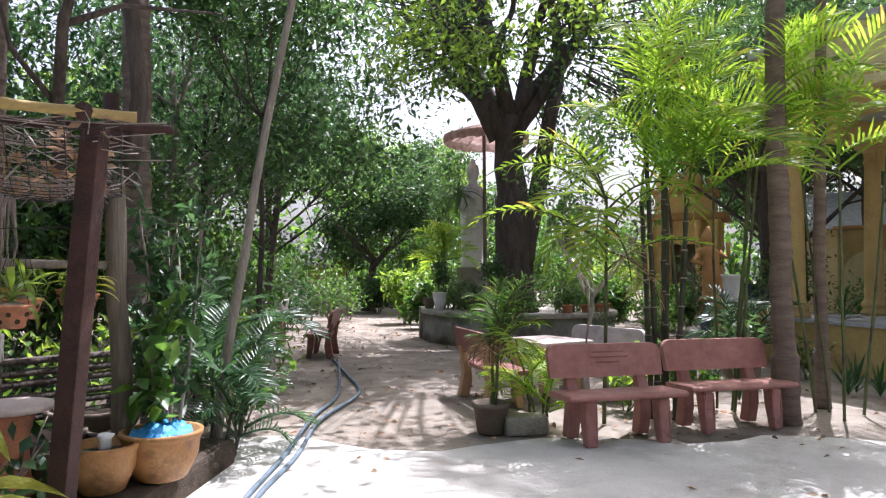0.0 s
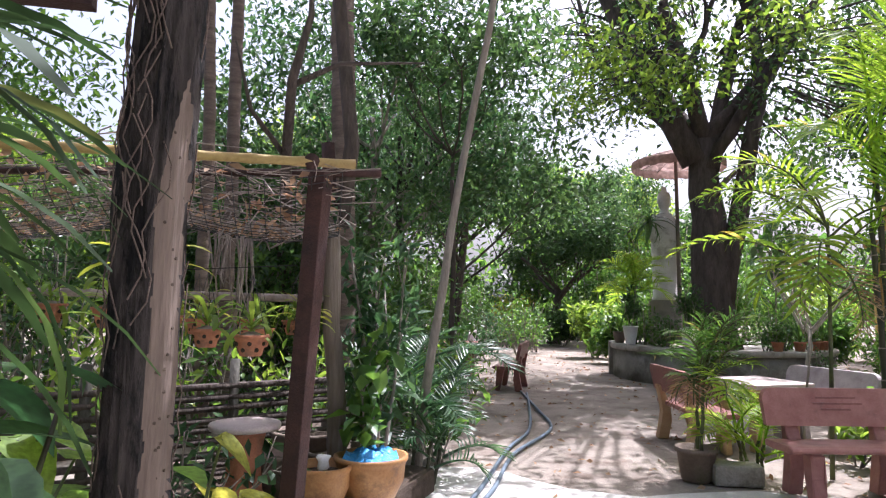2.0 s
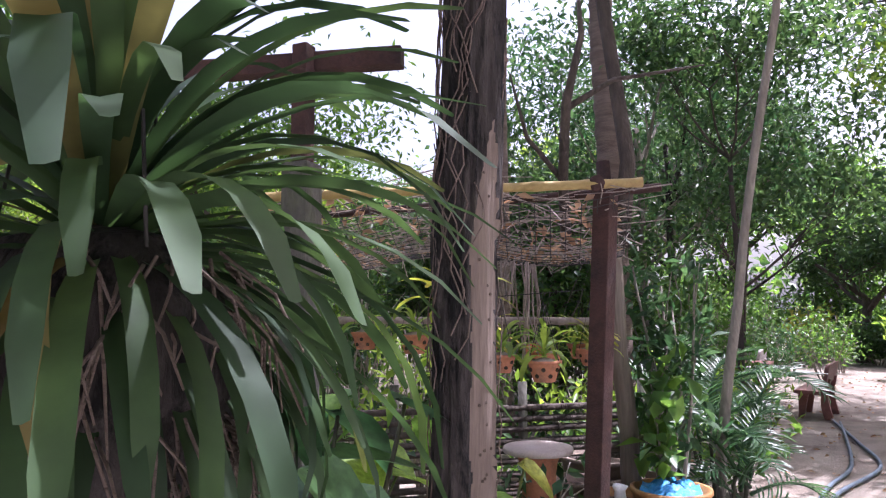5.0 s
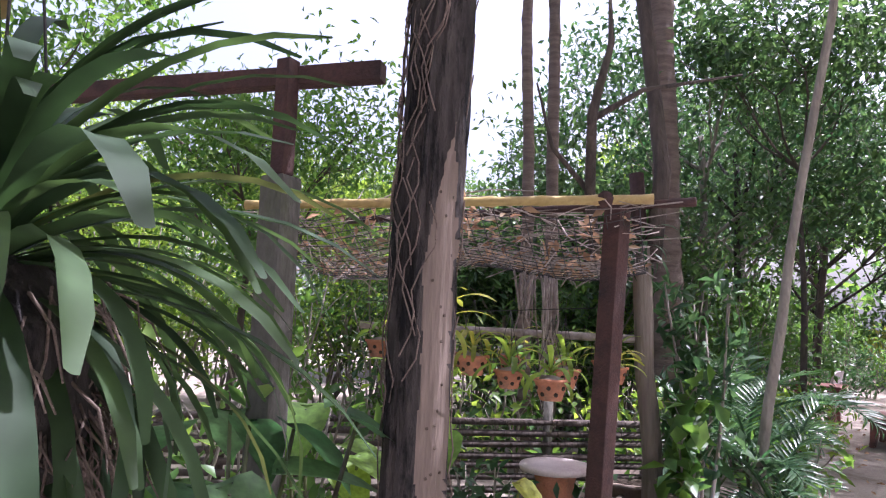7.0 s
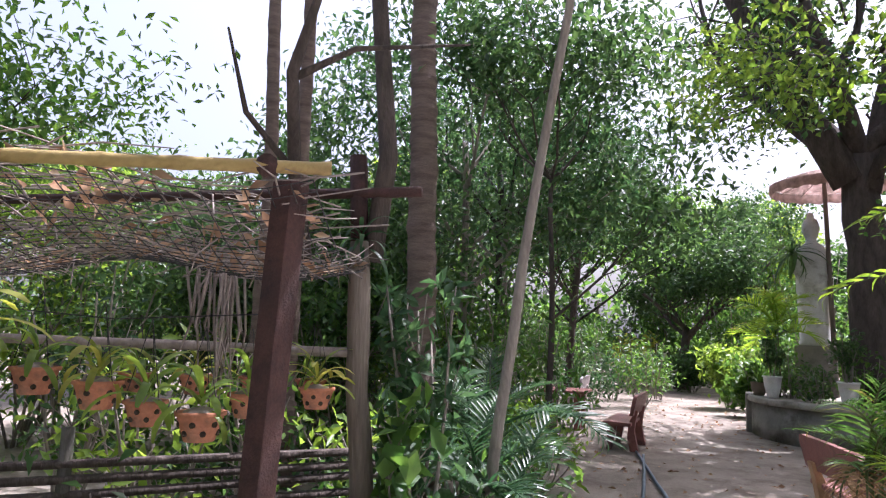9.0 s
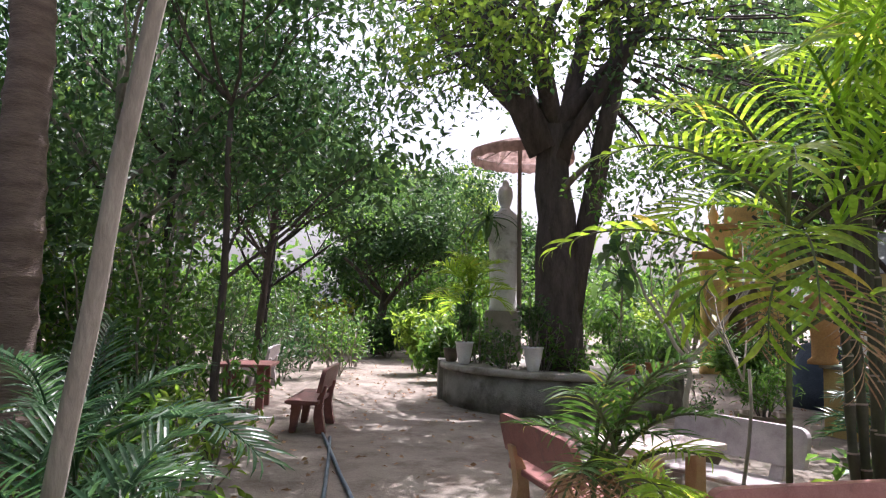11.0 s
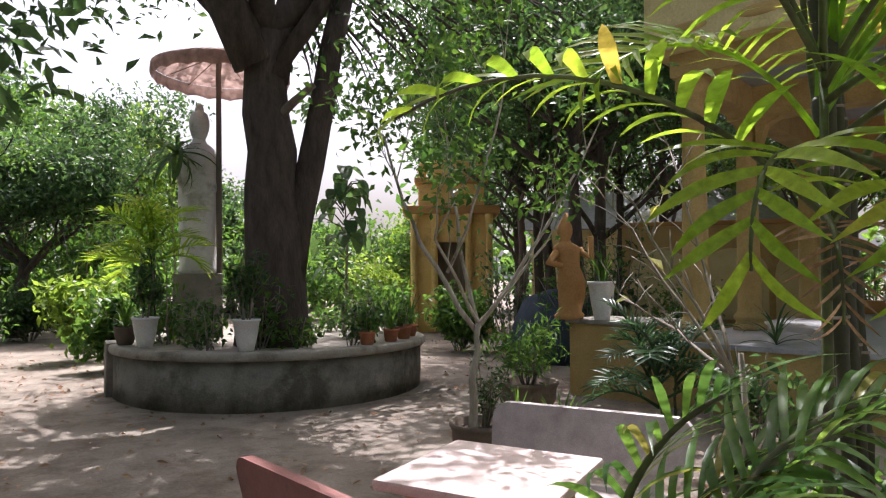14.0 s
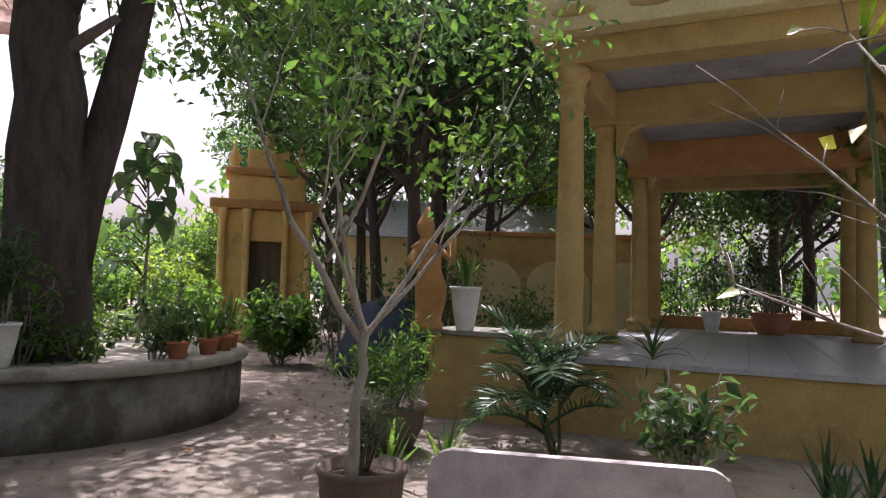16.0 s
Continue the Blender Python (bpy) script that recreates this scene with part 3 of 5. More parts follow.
def bench(loc, rz, mat, leg_mat, label, length=1.25, group="benches"):
    """Terrazzo bench; seat faces -y, back at +y."""
    t = thing("garden_bench", loc, label, "bench", group, rz=rz)
    L = length / 2
    # seat slab with rolled front edge
    prof = [(-0.25, 0.40), (-0.245, 0.425), (-0.2, 0.44), (0.0, 0.43), (0.17, 0.425), (0.17, 0.375), (0.0, 0.375), (-0.2, 0.38)]
    vs = [(x, y, z) for x in (-L, L) for y, z in prof]
    k = len(prof)
    fs = [tuple(range(k)), tuple(range(2 * k - 1, k - 1, -1))] + [(i, i + k, (i + 1) % k + k, (i + 1) % k) for i in range(k)]
    bm = bmesh.new()
    bv = [bm.verts.new(v) for v in vs]
    for f in fs:
        bm.faces.new([bv[i] for i in f])
    bmesh.ops.bevel(bm, geom=list(bm.edges), offset=0.008, segments=1, affect="EDGES")
    part("seat", bm, mat, t)
    # backrest with rounded upper corners, leaning back
    bm = bmesh.new()
    out = []
    for cx, s in ((L - 0.09, 1), (-(L - 0.09), -1)):
        arc = [(cx + s * 0.09 * math.cos(a), 0.73 + 0.09 * math.sin(a)) for a in np.linspace(0, math.pi / 2, 6)]
        out += arc if s == 1 else arc[::-1]
    out += [(-L + 0.01, 0.53), (L - 0.01, 0.53)]
    front = [bm.verts.new((x, 0.13 + (z - 0.45) * 0.22, z)) for x, z in out]
    rear = [bm.verts.new((x, 0.185 + (z - 0.45) * 0.22, z)) for x, z in out]
    bm.faces.new(front)
    bm.faces.new(rear[::-1])
    for i in range(len(out)):
        j = (i + 1) % len(out)
        bm.faces.new((front[i], rear[i], rear[j], front[j]))
    bmesh.ops.bevel(bm, geom=[e for e in bm.edges if abs(e.calc_face_angle(0)) > 0.8], offset=0.01, segments=2, affect="EDGES")
    part("backrest", bm, mat, t)
    for sx in (-1, 1):
        x = sx * (L - 0.22)
        w = 0.055
        bm = bmesh.new()
        prof = [(-0.22, 0.0), (-0.14, 0.0), (-0.1, 0.2), (-0.06, 0.376), (-0.2, 0.376), (-0.19, 0.2)]
        a = [bm.verts.new((x - w, y, z)) for y, z in prof]
        b = [bm.verts.new((x + w, y, z)) for y, z in prof]
        bm.faces.new(a)
        bm.faces.new(b[::-1])
        for i in range(6):
            bm.faces.new((a[i], b[i], b[(i + 1) % 6], a[(i + 1) % 6]))
        bmesh.ops.bevel(bm, geom=list(bm.edges), offset=0.012, segments=2, affect="EDGES")
        part("leg", bm, leg_mat, t)
        bm = bmesh.new()
        prof = [(0.13, 0.0), (0.25, 0.0), (0.185, 0.3), (0.215, 0.45), (0.25, 0.6), (0.21, 0.6), (0.125, 0.43), (0.11, 0.374), (0.09, 0.2)]
        a = [bm.verts.new((x - w, y, z)) for y, z in prof]
        b = [bm.verts.new((x + w, y, z)) for y, z in prof]
        bm.faces.new(a)
        bm.faces.new(b[::-1])
        for i in range(len(prof)):
            j = (i + 1) % len(prof)
            bm.faces.new((a[i], b[i], b[j], a[j]))
        bmesh.ops.bevel(bm, geom=list(bm.edges), offset=0.008, segments=1, affect="EDGES")
        part("leg", bm, leg_mat, t)
    return t


def stone_table(loc, rz, mat, leg_mat, label, w=0.85, h=0.7):
    t = thing("garden_table", loc, label, "table", rz=rz)
    bm = bmesh.new()
    box(bm, (-w / 2, -w / 2, h - 0.05), (w / 2, w / 2, h), 0.015)
    part("tabletop", bm, mat, t)
    for sx in (-1, 1):
        for sy in (-1, 1):
            x, y = sx * w * 0.3, sy * w * 0.3
            part("leg", boxed((x - 0.06, y - 0.05, 0), (x + 0.06, y + 0.05, h - 0.052), 0.012), leg_mat, t)
    return t


# ---- ground ----
vs, fs = [], []
axis = sorted([math.copysign(abs(k / 45) ** 2.6 * 190, k) for k in range(-45, 46)])
for j, y in enumerate(axis):
    for x in axis:
        d = math.hypot(x, y)
        z = noise.noise(Vector((x * 0.9, y * 0.9, 1.7))) * 0.012 * min(1, d) if d < 60 else 0
        vs.append((x, y + 8, z - 0.012))
for j in range(90):
    for i in range(90):
        a = j * 91 + i
        fs.append((a, a + 1, a + 92, a + 91))
tagged(mpart("ground", vs, fs, "sand"), "sandy earth yard with scattered leaf litter", "ground", kind="structure")

# ---- paved yard ----
edge = []
for k in range(34):
    f = k / 33
    edge.append((-2.4 + 9.5 * f, 5.95 + 0.5 * noise.noise(Vector((f * 6, 0.3, 0))) + 0.2 * noise.noise(Vector((f * 30, 1.3, 0))) + 1.2 * f))
ring = edge + [(7.1, -5.0), (-2.4, -5.0)]
bm = bmesh.new()
top = [bm.verts.new((x, y, 0.012)) for x, y in ring]
low = [bm.verts.new((x, y, -0.05)) for x, y in ring]
bm.faces.new(top)
for i in range(len(ring)):
    j = (i + 1) % len(ring)
    bm.faces.new((top[i], low[i], low[j], top[j]))
tagged(part("pavement", bm, "slab"), "pale worn concrete yard slab", "pavement", kind="structure")

# ---- round planter with the old tree ----
PC, PR = Vector((0.88, 15.85, 0)), 2.17
planter = thing("round_planter", PC, "round weathered cement planter wall filled with plants", "planter")
mpart("wall", *lathe([(PR - 0.0, -0.03), (PR, 0.2), (PR - 0.01, 0.58), (PR - 0.2, 0.58), (PR - 0.2, -0.03)], 72, 0.004), "cement", planter)
mpart("rim", *lathe([(PR - 0.22, 0.584), (PR + 0.045, 0.584), (PR + 0.06, 0.61), (PR + 0.05, 0.675), (PR + 0.02, 0.69), (PR - 0.2, 0.69), (PR - 0.24, 0.66)], 72, 0.004), "cement_rim", planter)
mpart("soil", *lathe([(PR - 0.21, 0.5), (PR * 0.6, 0.58), (0.01, 0.66)], 40), "soil", planter)
pm = Matrix.Translation((-PR + 0.08, -0.05, 0)) @ pose(0, 0, 0, 0, 0, 8)
part("pier", boxed((-0.17, -0.26, -0.03), (0.13, 0.26, 0.7), 0.02), "cement", planter, m=pm)

old = tree("old_fig_tree", (0.78, 14.95, 0.5), (0.52, 15.1, 5.0), 0.45, 2.8, "big old tree with dark forked trunk and dense crown", 41, "leaf_dark", "bark_dark", 4, 3, 20, 0.85, 0.17, 0.095,
           spread=0.6, rise=0.22, flare=1.25,
           extra=[((0.95, 14.95, 1.5), (1.75, 14.8, 5.6), 0.23), ((0.5, 15.05, 4.5), (-0.9, 14.6, 6.9), 0.31), ((0.75, 15.0, 4.3), (1.3, 15.6, 7.0), 0.2), ((0.8, 14.95, 4.5), (2.5, 14.4, 7.2), 0.13), ((0.8, 15.1, 4.6), (2.5, 16.8, 7.2), 0.13), ((0.5, 15.1, 4.7), (-1.5, 16.2, 7.2), 0.12)])
hr = random.Random(43)
hang, bright, twigs = [], [], []
for k in range(74):
    x, y, z = hr.uniform(1.6, 5.6), hr.uniform(12.4, 18.5), hr.uniform(4.1, 6.6)
    if not (3.0 < x < 4.4 and 13.2 < y < 15.0) and not (4.0 < x < 5.2 and 15.0 < y < 17.2):
        hang.append((x - 0.78, y - 14.95, z - 0.5))
for k in range(16):
    hang.append((hr.uniform(-2.6, 0.4) - 0.78, hr.uniform(13, 16.5) - 14.95, hr.uniform(5.3, 6.9) - 0.5))
# Front clumps get a lighter leaf colour in place of sunlight on them.
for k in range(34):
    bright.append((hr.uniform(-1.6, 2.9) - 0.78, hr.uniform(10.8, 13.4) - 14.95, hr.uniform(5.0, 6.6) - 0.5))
# Clumps added high over the yard only to throw dappled shade below.
high = []
for k in range(64):
    high.append((hr.uniform(-4.6, 0.2), hr.uniform(0.6, 6.4), hr.uniform(7.0, 8.6)))
for k in range(22):
    high.append((hr.uniform(-1.6, 1.4), hr.uniform(-6.2, -3.4), hr.uniform(5.9, 7.2)))
for k in range(30):
    hang.append((hr.uniform(-2.6, 1.9), hr.uniform(-2.0, 1.6), hr.uniform(4.8, 6.7)))
for q in hang + bright + high:
    e, c = Vector(q), Vector((-0.1, 0.1, 4.6))
    m1 = c.lerp(e, 0.55) + Vector((0, 0, 0.5 + 0.1 * (c - e).length))
    twigs.append(tube([m1, m1.lerp(e, 0.6) + Vector((0, 0, 0.18)), e], [0.028, 0.016, 0.006], 5))
tagged(mpart("branch", *merge(*twigs), "bark_dark", old), kind="stuff")
leaves("hanging_crown", clumps(hang, 44, 0.8, 44), 44, 0.16, 0.09, "leaf_dark", old, 0.6)
leaves("bright_crown", clumps(bright, 56, 0.85, 45), 45, 0.16, 0.08, "leaf_light", old, 0.4, label="foliage in lighter green standing in for sunlit leaves")
leaves("high_crown", clumps(high, 26, 0.9, 46), 46, 0.19, 0.1, "leaf_dark", old, 0.4)
mpart("cut_stub", *tube([(-0.1, 0.0, 3.15), (0.2, -0.18, 3.45), (0.45, -0.33, 3.68)], [0.08, 0.06, 0.045], 9), "bare_wood", old)

# ---- statue and parasol ----
st = thing("standing_statue", (-0.19, 16.75, 0.68), "tall white robed standing statue on a pedestal", "statue")
part("pedestal", boxed((-0.36, -0.36, -0.2), (0.36, 0.36, 0.95), 0.03), "cement", st)
body_prof = [(0.34, 0.95), (0.36, 1.0), (0.33, 1.05), (0.34, 1.4), (0.36, 1.9), (0.37, 2.3), (0.38, 2.6), (0.37, 2.78), (0.28, 2.92), (0.13, 3.0), (0.1, 3.06), (0.13, 3.12), (0.165, 3.24), (0.165, 3.36), (0.13, 3.46), (0.07, 3.5), (0.075, 3.54), (0.05, 3.6), (0.01, 3.62)]
v, f = lathe(body_prof, 28)
v = [Vector((p[0] * (0.8 if p[2] < 2.95 else 0.92), p[1] * (0.66 if p[2] < 2.95 else 1.0), p[2])) + Vector((0, 0.02 * math.sin(p[2] * 5), 0)) + Vector((math.cos(9 * math.atan2(p[1], p[0])) * 0.008 if p[2] < 2.7 else 0, 0, 0)) for p in v]
arm1 = tube([(-0.22, 0, 2.78), (-0.28, -0.06, 2.42), (-0.17, -0.19, 2.2), (0.0, -0.22, 2.25)], [0.08, 0.075, 0.06, 0.045], 10)
arm2 = tube([(0.22, 0, 2.78), (0.28, -0.06, 2.42), (0.17, -0.19, 2.15), (0.0, -0.22, 2.15)], [0.08, 0.075, 0.06, 0.045], 10)
mpart("figure", *merge((v, f), arm1, arm2), "statue", st)

para = thing("parasol", (0.14, 16.6, 0.58), "wide faded cloth parasol on a wooden pole", "parasol")
mpart("pole", *tube([(0, 0, 0), (-0.03, 0.0, 2.2), (-0.06, 0.0, 4.55)], [0.05, 0.045, 0.04], 10), "bare_wood", para)
mpart("canopy", *lathe([(1.03, 4.25), (0.85, 4.33), (0.5, 4.45), (0.2, 4.53), (0.02, 4.56)], 36, 0.004, caps=False), "parasol", para)
vv, ff = lathe([(1.02, 4.03), (1.05, 4.12), (1.04, 4.25)], 72, 0.006, caps=False)
mpart("valance", [(x, y, z + (0.035 * abs(math.sin(9 * math.atan2(y, x))) if z < 4.05 else 0)) for x, y, z in vv], ff, "parasol", para)
for k in range(12):
    a = k * math.pi / 6
    mpart("rib", *tube([(0.05 * math.cos(a), 0.05 * math.sin(a), 4.5), (1.0 * math.cos(a), 1.0 * math.sin(a), 4.2)], [0.008, 0.006], 5), "bare_wood", para)

# ---- pavilion ----
C1, NX, UX = Vector((5.42, 12.1, 0)), Vector((0.892, 0.452, 0)), Vector((0.452, -0.892, 0))
PAV = Matrix(((UX.x, NX.x, 0, C1.x), (UX.y, NX.y, 0, C1.y), (0, 0, 1, 0), (0, 0, 0, 1)))
PAV_RZ = math.degrees(math.atan2(UX.y, UX.x))
W, D = 3.55, 7.27
FL = 0.78
pav = thing("pavilion", C1, "open yellow-washed pavilion with round columns and tiled floor", "pavilion", rz=PAV_RZ)
part("podium", boxed((-0.34, -0.32, -0.05), (W + 0.4, D + 0.4, FL - 0.06), 0.01), "ochre", pav)
for i in range(10):
    for j in range(14):
        lo = (-0.36 + i * 0.435, -0.35 + j * 0.58, FL - 0.058)
        part("tile", boxed(lo, (lo[0] + 0.431, lo[1] + 0.576, FL - 0.002 + 0.002 * ((i * 7 + j * 3) % 3)), 0.003), "marble", pav) if (i, j) == (0, 0) else None
tile0 = [c for c in pav.children if c.name.startswith("tile")][0]
for i in range(10):
    for j in range(14):
        if (i, j) != (0, 0):
            again(tile0, Matrix.Translation((i * 0.435, j * 0.58, 0.0012 * ((i * 7 + j * 3) % 3))), pav)
colp = [(0.225, 0.0), (0.225, 0.06), (0.185, 0.1), (0.185, 0.13), (0.215, 0.16), (0.215, 0.2), (0.17, 0.25), (0.16, 0.3), (0.15, 1.4), (0.128, 2.72), (0.15, 2.74), (0.15, 2.78), (0.13, 2.81), (0.135, 2.92), (0.16, 2.94), (0.16, 2.97), (0.14, 3.0), (0.17, 3.04), (0.2, 3.08), (0.2, 3.2)]
col0 = None
for sx in (0.0, W):
    for sy in (0.0, 1.97, 5.26, D):
        m = Matrix.Translation((sx, sy, FL))
        if col0 is None:
            col0 = mpart("column", *lathe(colp, 24), "ochre", pav, m=m)
        else:
            again(col0, m, pav)
TZ = FL + 3.2
part("beam", boxed((-0.2, -0.2, TZ), (W + 0.2, 0.2, TZ + 0.28), 0.01), "ochre", pav)
part("beam", boxed((-0.2, 1.77, TZ - 0.2), (W + 0.2, 2.17, TZ + 0.24), 0.01), "ochre", pav)
part("beam", boxed((-0.2, 5.06, TZ - 0.38), (W + 0.2, 5.46, TZ + 0.24), 0.01), "ochre_deep", pav)
part("beam", boxed((-0.2, D - 0.2, TZ - 0.35), (W + 0.2, D + 0.2, TZ + 0.24), 0.01), "ochre", pav)
part("rear_wall", boxed((-0.1, D - 0.1, FL + 0.004), (W + 0.1, D + 0.1, FL + 0.26), 0.01), "ochre_deep", pav, "low brown rear wall")
for sx in (0.0, W):
    part("beam", boxed((sx - 0.17, 0.21, TZ - 0.15), (sx + 0.17, D - 0.21, TZ + 0.235), 0.01), "ochre", pav)
part("soffit", boxed((-0.18, 0.0, TZ + 0.245), (W + 0.18, D + 0.1, TZ + 0.3)), "soffit", pav, "grey plastered ceiling")
part("parapet", boxed((-0.42, -0.42, TZ + 0.284), (W + 0.42, -0.12, TZ + 1.25), 0.02), "ochre_pale", pav, "pale yellow parapet wall with worn frieze")
part("parapet", boxed((-0.42, -0.117, TZ + 0.304), (-0.14, D + 0.4, TZ + 1.25), 0.02), "ochre_pale", pav)
part("parapet", boxed((W + 0.14, -0.117, TZ + 0.304), (W + 0.42, D + 0.4, TZ + 1.25), 0.02), "ochre_pale", pav)
part("roof_slab", boxed((-0.5, -0.5, TZ + 1.254), (W + 0.5, D + 0.5, TZ + 1.36), 0.02), "roof", pav)
for k in range(5):
    x = 0.1 + k * 0.82
    v, f = lathe([(0.26, -0.012), (0.25, 0.0), (0.2, 0.012), (0.1, 0.016), (0.01, 0.018)], 18)
    mpart("relief", v, f, "ochre", pav, m=Matrix.Translation((x, -0.42, TZ + 0.5)) @ pose(0, 0, 0, 90) @ Matrix.Diagonal((1, 0.28, 1, 1)))
for sy in (1.97, 5.26):
    for sx, sg in ((0.0, 1), (W, -1)):
        bm = bmesh.new()
        prof = [(0.16, TZ - 0.62), (0.2, TZ - 0.62), (0.3, TZ - 0.3), (0.5, TZ - 0.2), (0.16, TZ - 0.2)]
        a = [bm.verts.new((sx + sg * x, sy - 0.1, z)) for x, z in prof]
        b = [bm.verts.new((sx + sg * x, sy + 0.1, z)) for x, z in prof]
        bm.faces.new(a)
        bm.faces.new(b[::-1])
        for i in range(5):
            bm.faces.new((a[i], b[i], b[(i + 1) % 5], a[(i + 1) % 5]))
        part("bracket", bm, "ochre", pav)

side = thing("low_yellow_wall", C1 - UX * 0.98, "low ochre plant wall with stained plaster", "wall", rz=PAV_RZ)
part("wall", boxed((-0.62, -0.3, -0.05), (0.6, 0.55, 0.93), 0.012), "ochre", side)
part("coping", boxed((-0.66, -0.34, 0.934), (0.6, 0.59, 0.99), 0.012), "cement_rim", side)

# ---- boundary wall, temple, roofs beyond ----
bw = thing("boundary_wall", (9.6, 19.6, 0), "ochre boundary wall with blind arch panels", "wall", rz=-38)
part("wall", boxed((0.2, 0, -0.05), (5.2, 0.25, 2.75), 0.01), "ochre", bw)
part("coping", boxed((0.1, -0.06, 2.754), (5.3, 0.31, 2.86), 0.02), "ochre_deep", bw)
for k in range(3):
    x = 1.1 + k * 1.65
    bm = bmesh.new()
    out = [(x - 0.75, 0.5), (x + 0.75, 0.5)] + [(x + 0.75 * math.cos(a), 1.6 + 0.6 * math.sin(a)) for a in np.linspace(0, math.pi, 12)]
    fr = [bm.verts.new((px, -0.05, pz)) for px, pz in out]
    bk = [bm.verts.new((px, 0.0, pz)) for px, pz in out]
    bm.faces.new(fr)
    for i in range(len(out)):
        j = (i + 1) % len(out)
        bm.faces.new((fr[i], bk[i], bk[j], fr[j]))
    part("arch_panel", bm, "ochre_pale", bw)

tm = thing("small_temple", (6.6, 23.0, 0), "small bright yellow tiered temple with arched doorway", "temple", rz=-22)
tm.matrix_basis = tm.matrix_basis @ Matrix.Diagonal((1.05, 1.0, 1.2, 1.0))
part("wall", boxed((-1.1, 0, -0.05), (-0.42, 1.6, 2.75), 0.02), "temple", tm)
part("wall", boxed((0.42, 0, -0.05), (1.1, 1.6, 2.75), 0.02), "temple", tm)
part("lintel", boxed((-0.416, 0, 2.1), (0.416, 1.6, 2.75), 0.02), "temple", tm)
part("door_leaf", boxed((-0.41, 0.4, 0), (0.41, 0.46, 2.1), 0.02), "bare_wood", tm)
part("cornice", boxed((-1.3, -0.2, 2.754), (1.3, 1.8, 2.95), 0.05), "ochre_deep", tm)
part("tier", boxed((-0.9, 0.2, 2.954), (0.9, 1.4, 3.5), 0.05), "temple", tm)
part("cornice", boxed((-1.0, 0.1, 3.504), (1.0, 1.5, 3.65), 0.05), "ochre_deep", tm)
part("tier", boxed((-0.5, 0.4, 3.654), (0.5, 1.2, 4.1), 0.05), "temple", tm)
for x in (-1.0, -0.45, 0.45, 1.0):
    mpart("column", *lathe([(0.12, 0), (0.12, 0.12), (0.09, 0.16), (0.08, 2.5), (0.12, 2.62), (0.12, 2.75)], 16), "temple", tm, m=Matrix.Translation((x, -0.1, 0)))
for k, x in enumerate((-0.8, 0.0, 0.8)):
    mpart("finial", *lathe([(0.16, 0), (0.1, 0.1), (0.16, 0.25), (0.06, 0.45), (0.01, 0.7)], 12), "temple", tm, m=Matrix.Translation((x, 0.7, 3.654 if k != 1 else 4.104)))

hs = thing("far_house", (17.0, 27.0, 0), "low house with pale tiled roof behind the wall", "house", rz=-35)
part("wall", boxed((-5, 0, -0.05), (5, 5, 3.4), 0.02), "ochre_pale", hs)
bm = bmesh.new()
rv = [bm.verts.new(p) for p in ((-5.4, -0.5, 3.41), (5.4, -0.5, 3.41), (5.4, 5.5, 3.41), (-5.4, 5.5, 3.41), (-5.0, 2.5, 5.2), (5.0, 2.5, 5.2))]
for q in ((0, 1, 5, 4), (2, 3, 4, 5), (0, 4, 3), (1, 2, 5), (3, 2, 1, 0)):
    bm.faces.new([rv[i] for i in q])
part("roof", bm, "roof", hs)

# ---- benches and tables ----
first_bench = bench((1.42, 6.44, 0.012), 20.7, "terrazzo_red", "terrazzo_red", "reddish terrazzo garden bench under the palms", 1.15)
bench((2.6, 7.07, 0.012), 21.0, "terrazzo_red", "terrazzo_red", "reddish terrazzo garden bench under the palms", 1.2)
bench((0.3, 8.18, -0.005), 111.0, "terrazzo_dark", "conc_leg", "dark red terrazzo bench with ochre legs beside the table", 1.28)
bench((1.58, 8.76, -0.005), -50.4, "terrazzo_grey", "terrazzo_grey", "grey terrazzo bench with worn back beside the table", 1.15)
stone_table((0.95, 8.45, -0.005), 40.0, "terrazzo_pink", "conc_leg", "square pale terrazzo garden table", 0.8)
bench((-2.69, 12.1, -0.005), -84.0, "terrazzo_dark", "terrazzo_dark", "dark terrazzo bench at the path's edge", 1.2)
bench((-4.9, 16.1, -0.005), -80.0, "terrazzo_grey", "terrazzo_grey", "weathered grey terrazzo bench by the trees", 1.2)
stone_table((-4.2, 13.6, -0.005), 10.0, "terrazzo_dark", "terrazzo_dark", "dark terrazzo table among the trees", 0.85)
for k, (x, w) in enumerate(((0.02, 0.16), (0.03, 0.2), (0.01, 0.12))):
    z = 0.74 - 0.045 * k
    y = 0.13 + (z - 0.45) * 0.22
    part("lettering", boxed((x - w, y - 0.003, z), (x + w, y + 0.004, z + 0.016)), "terrazzo_dark", first_bench, "worn dark red lettering")
part_block = thing("concrete_block", (0.62, 6.66, -0.005), "rough concrete block on the ground", "block", rz=14)
part("block", boxed((-0.2, -0.12, 0), (0.2, 0.12, 0.17), 0.025), "cement_rim", part_block)

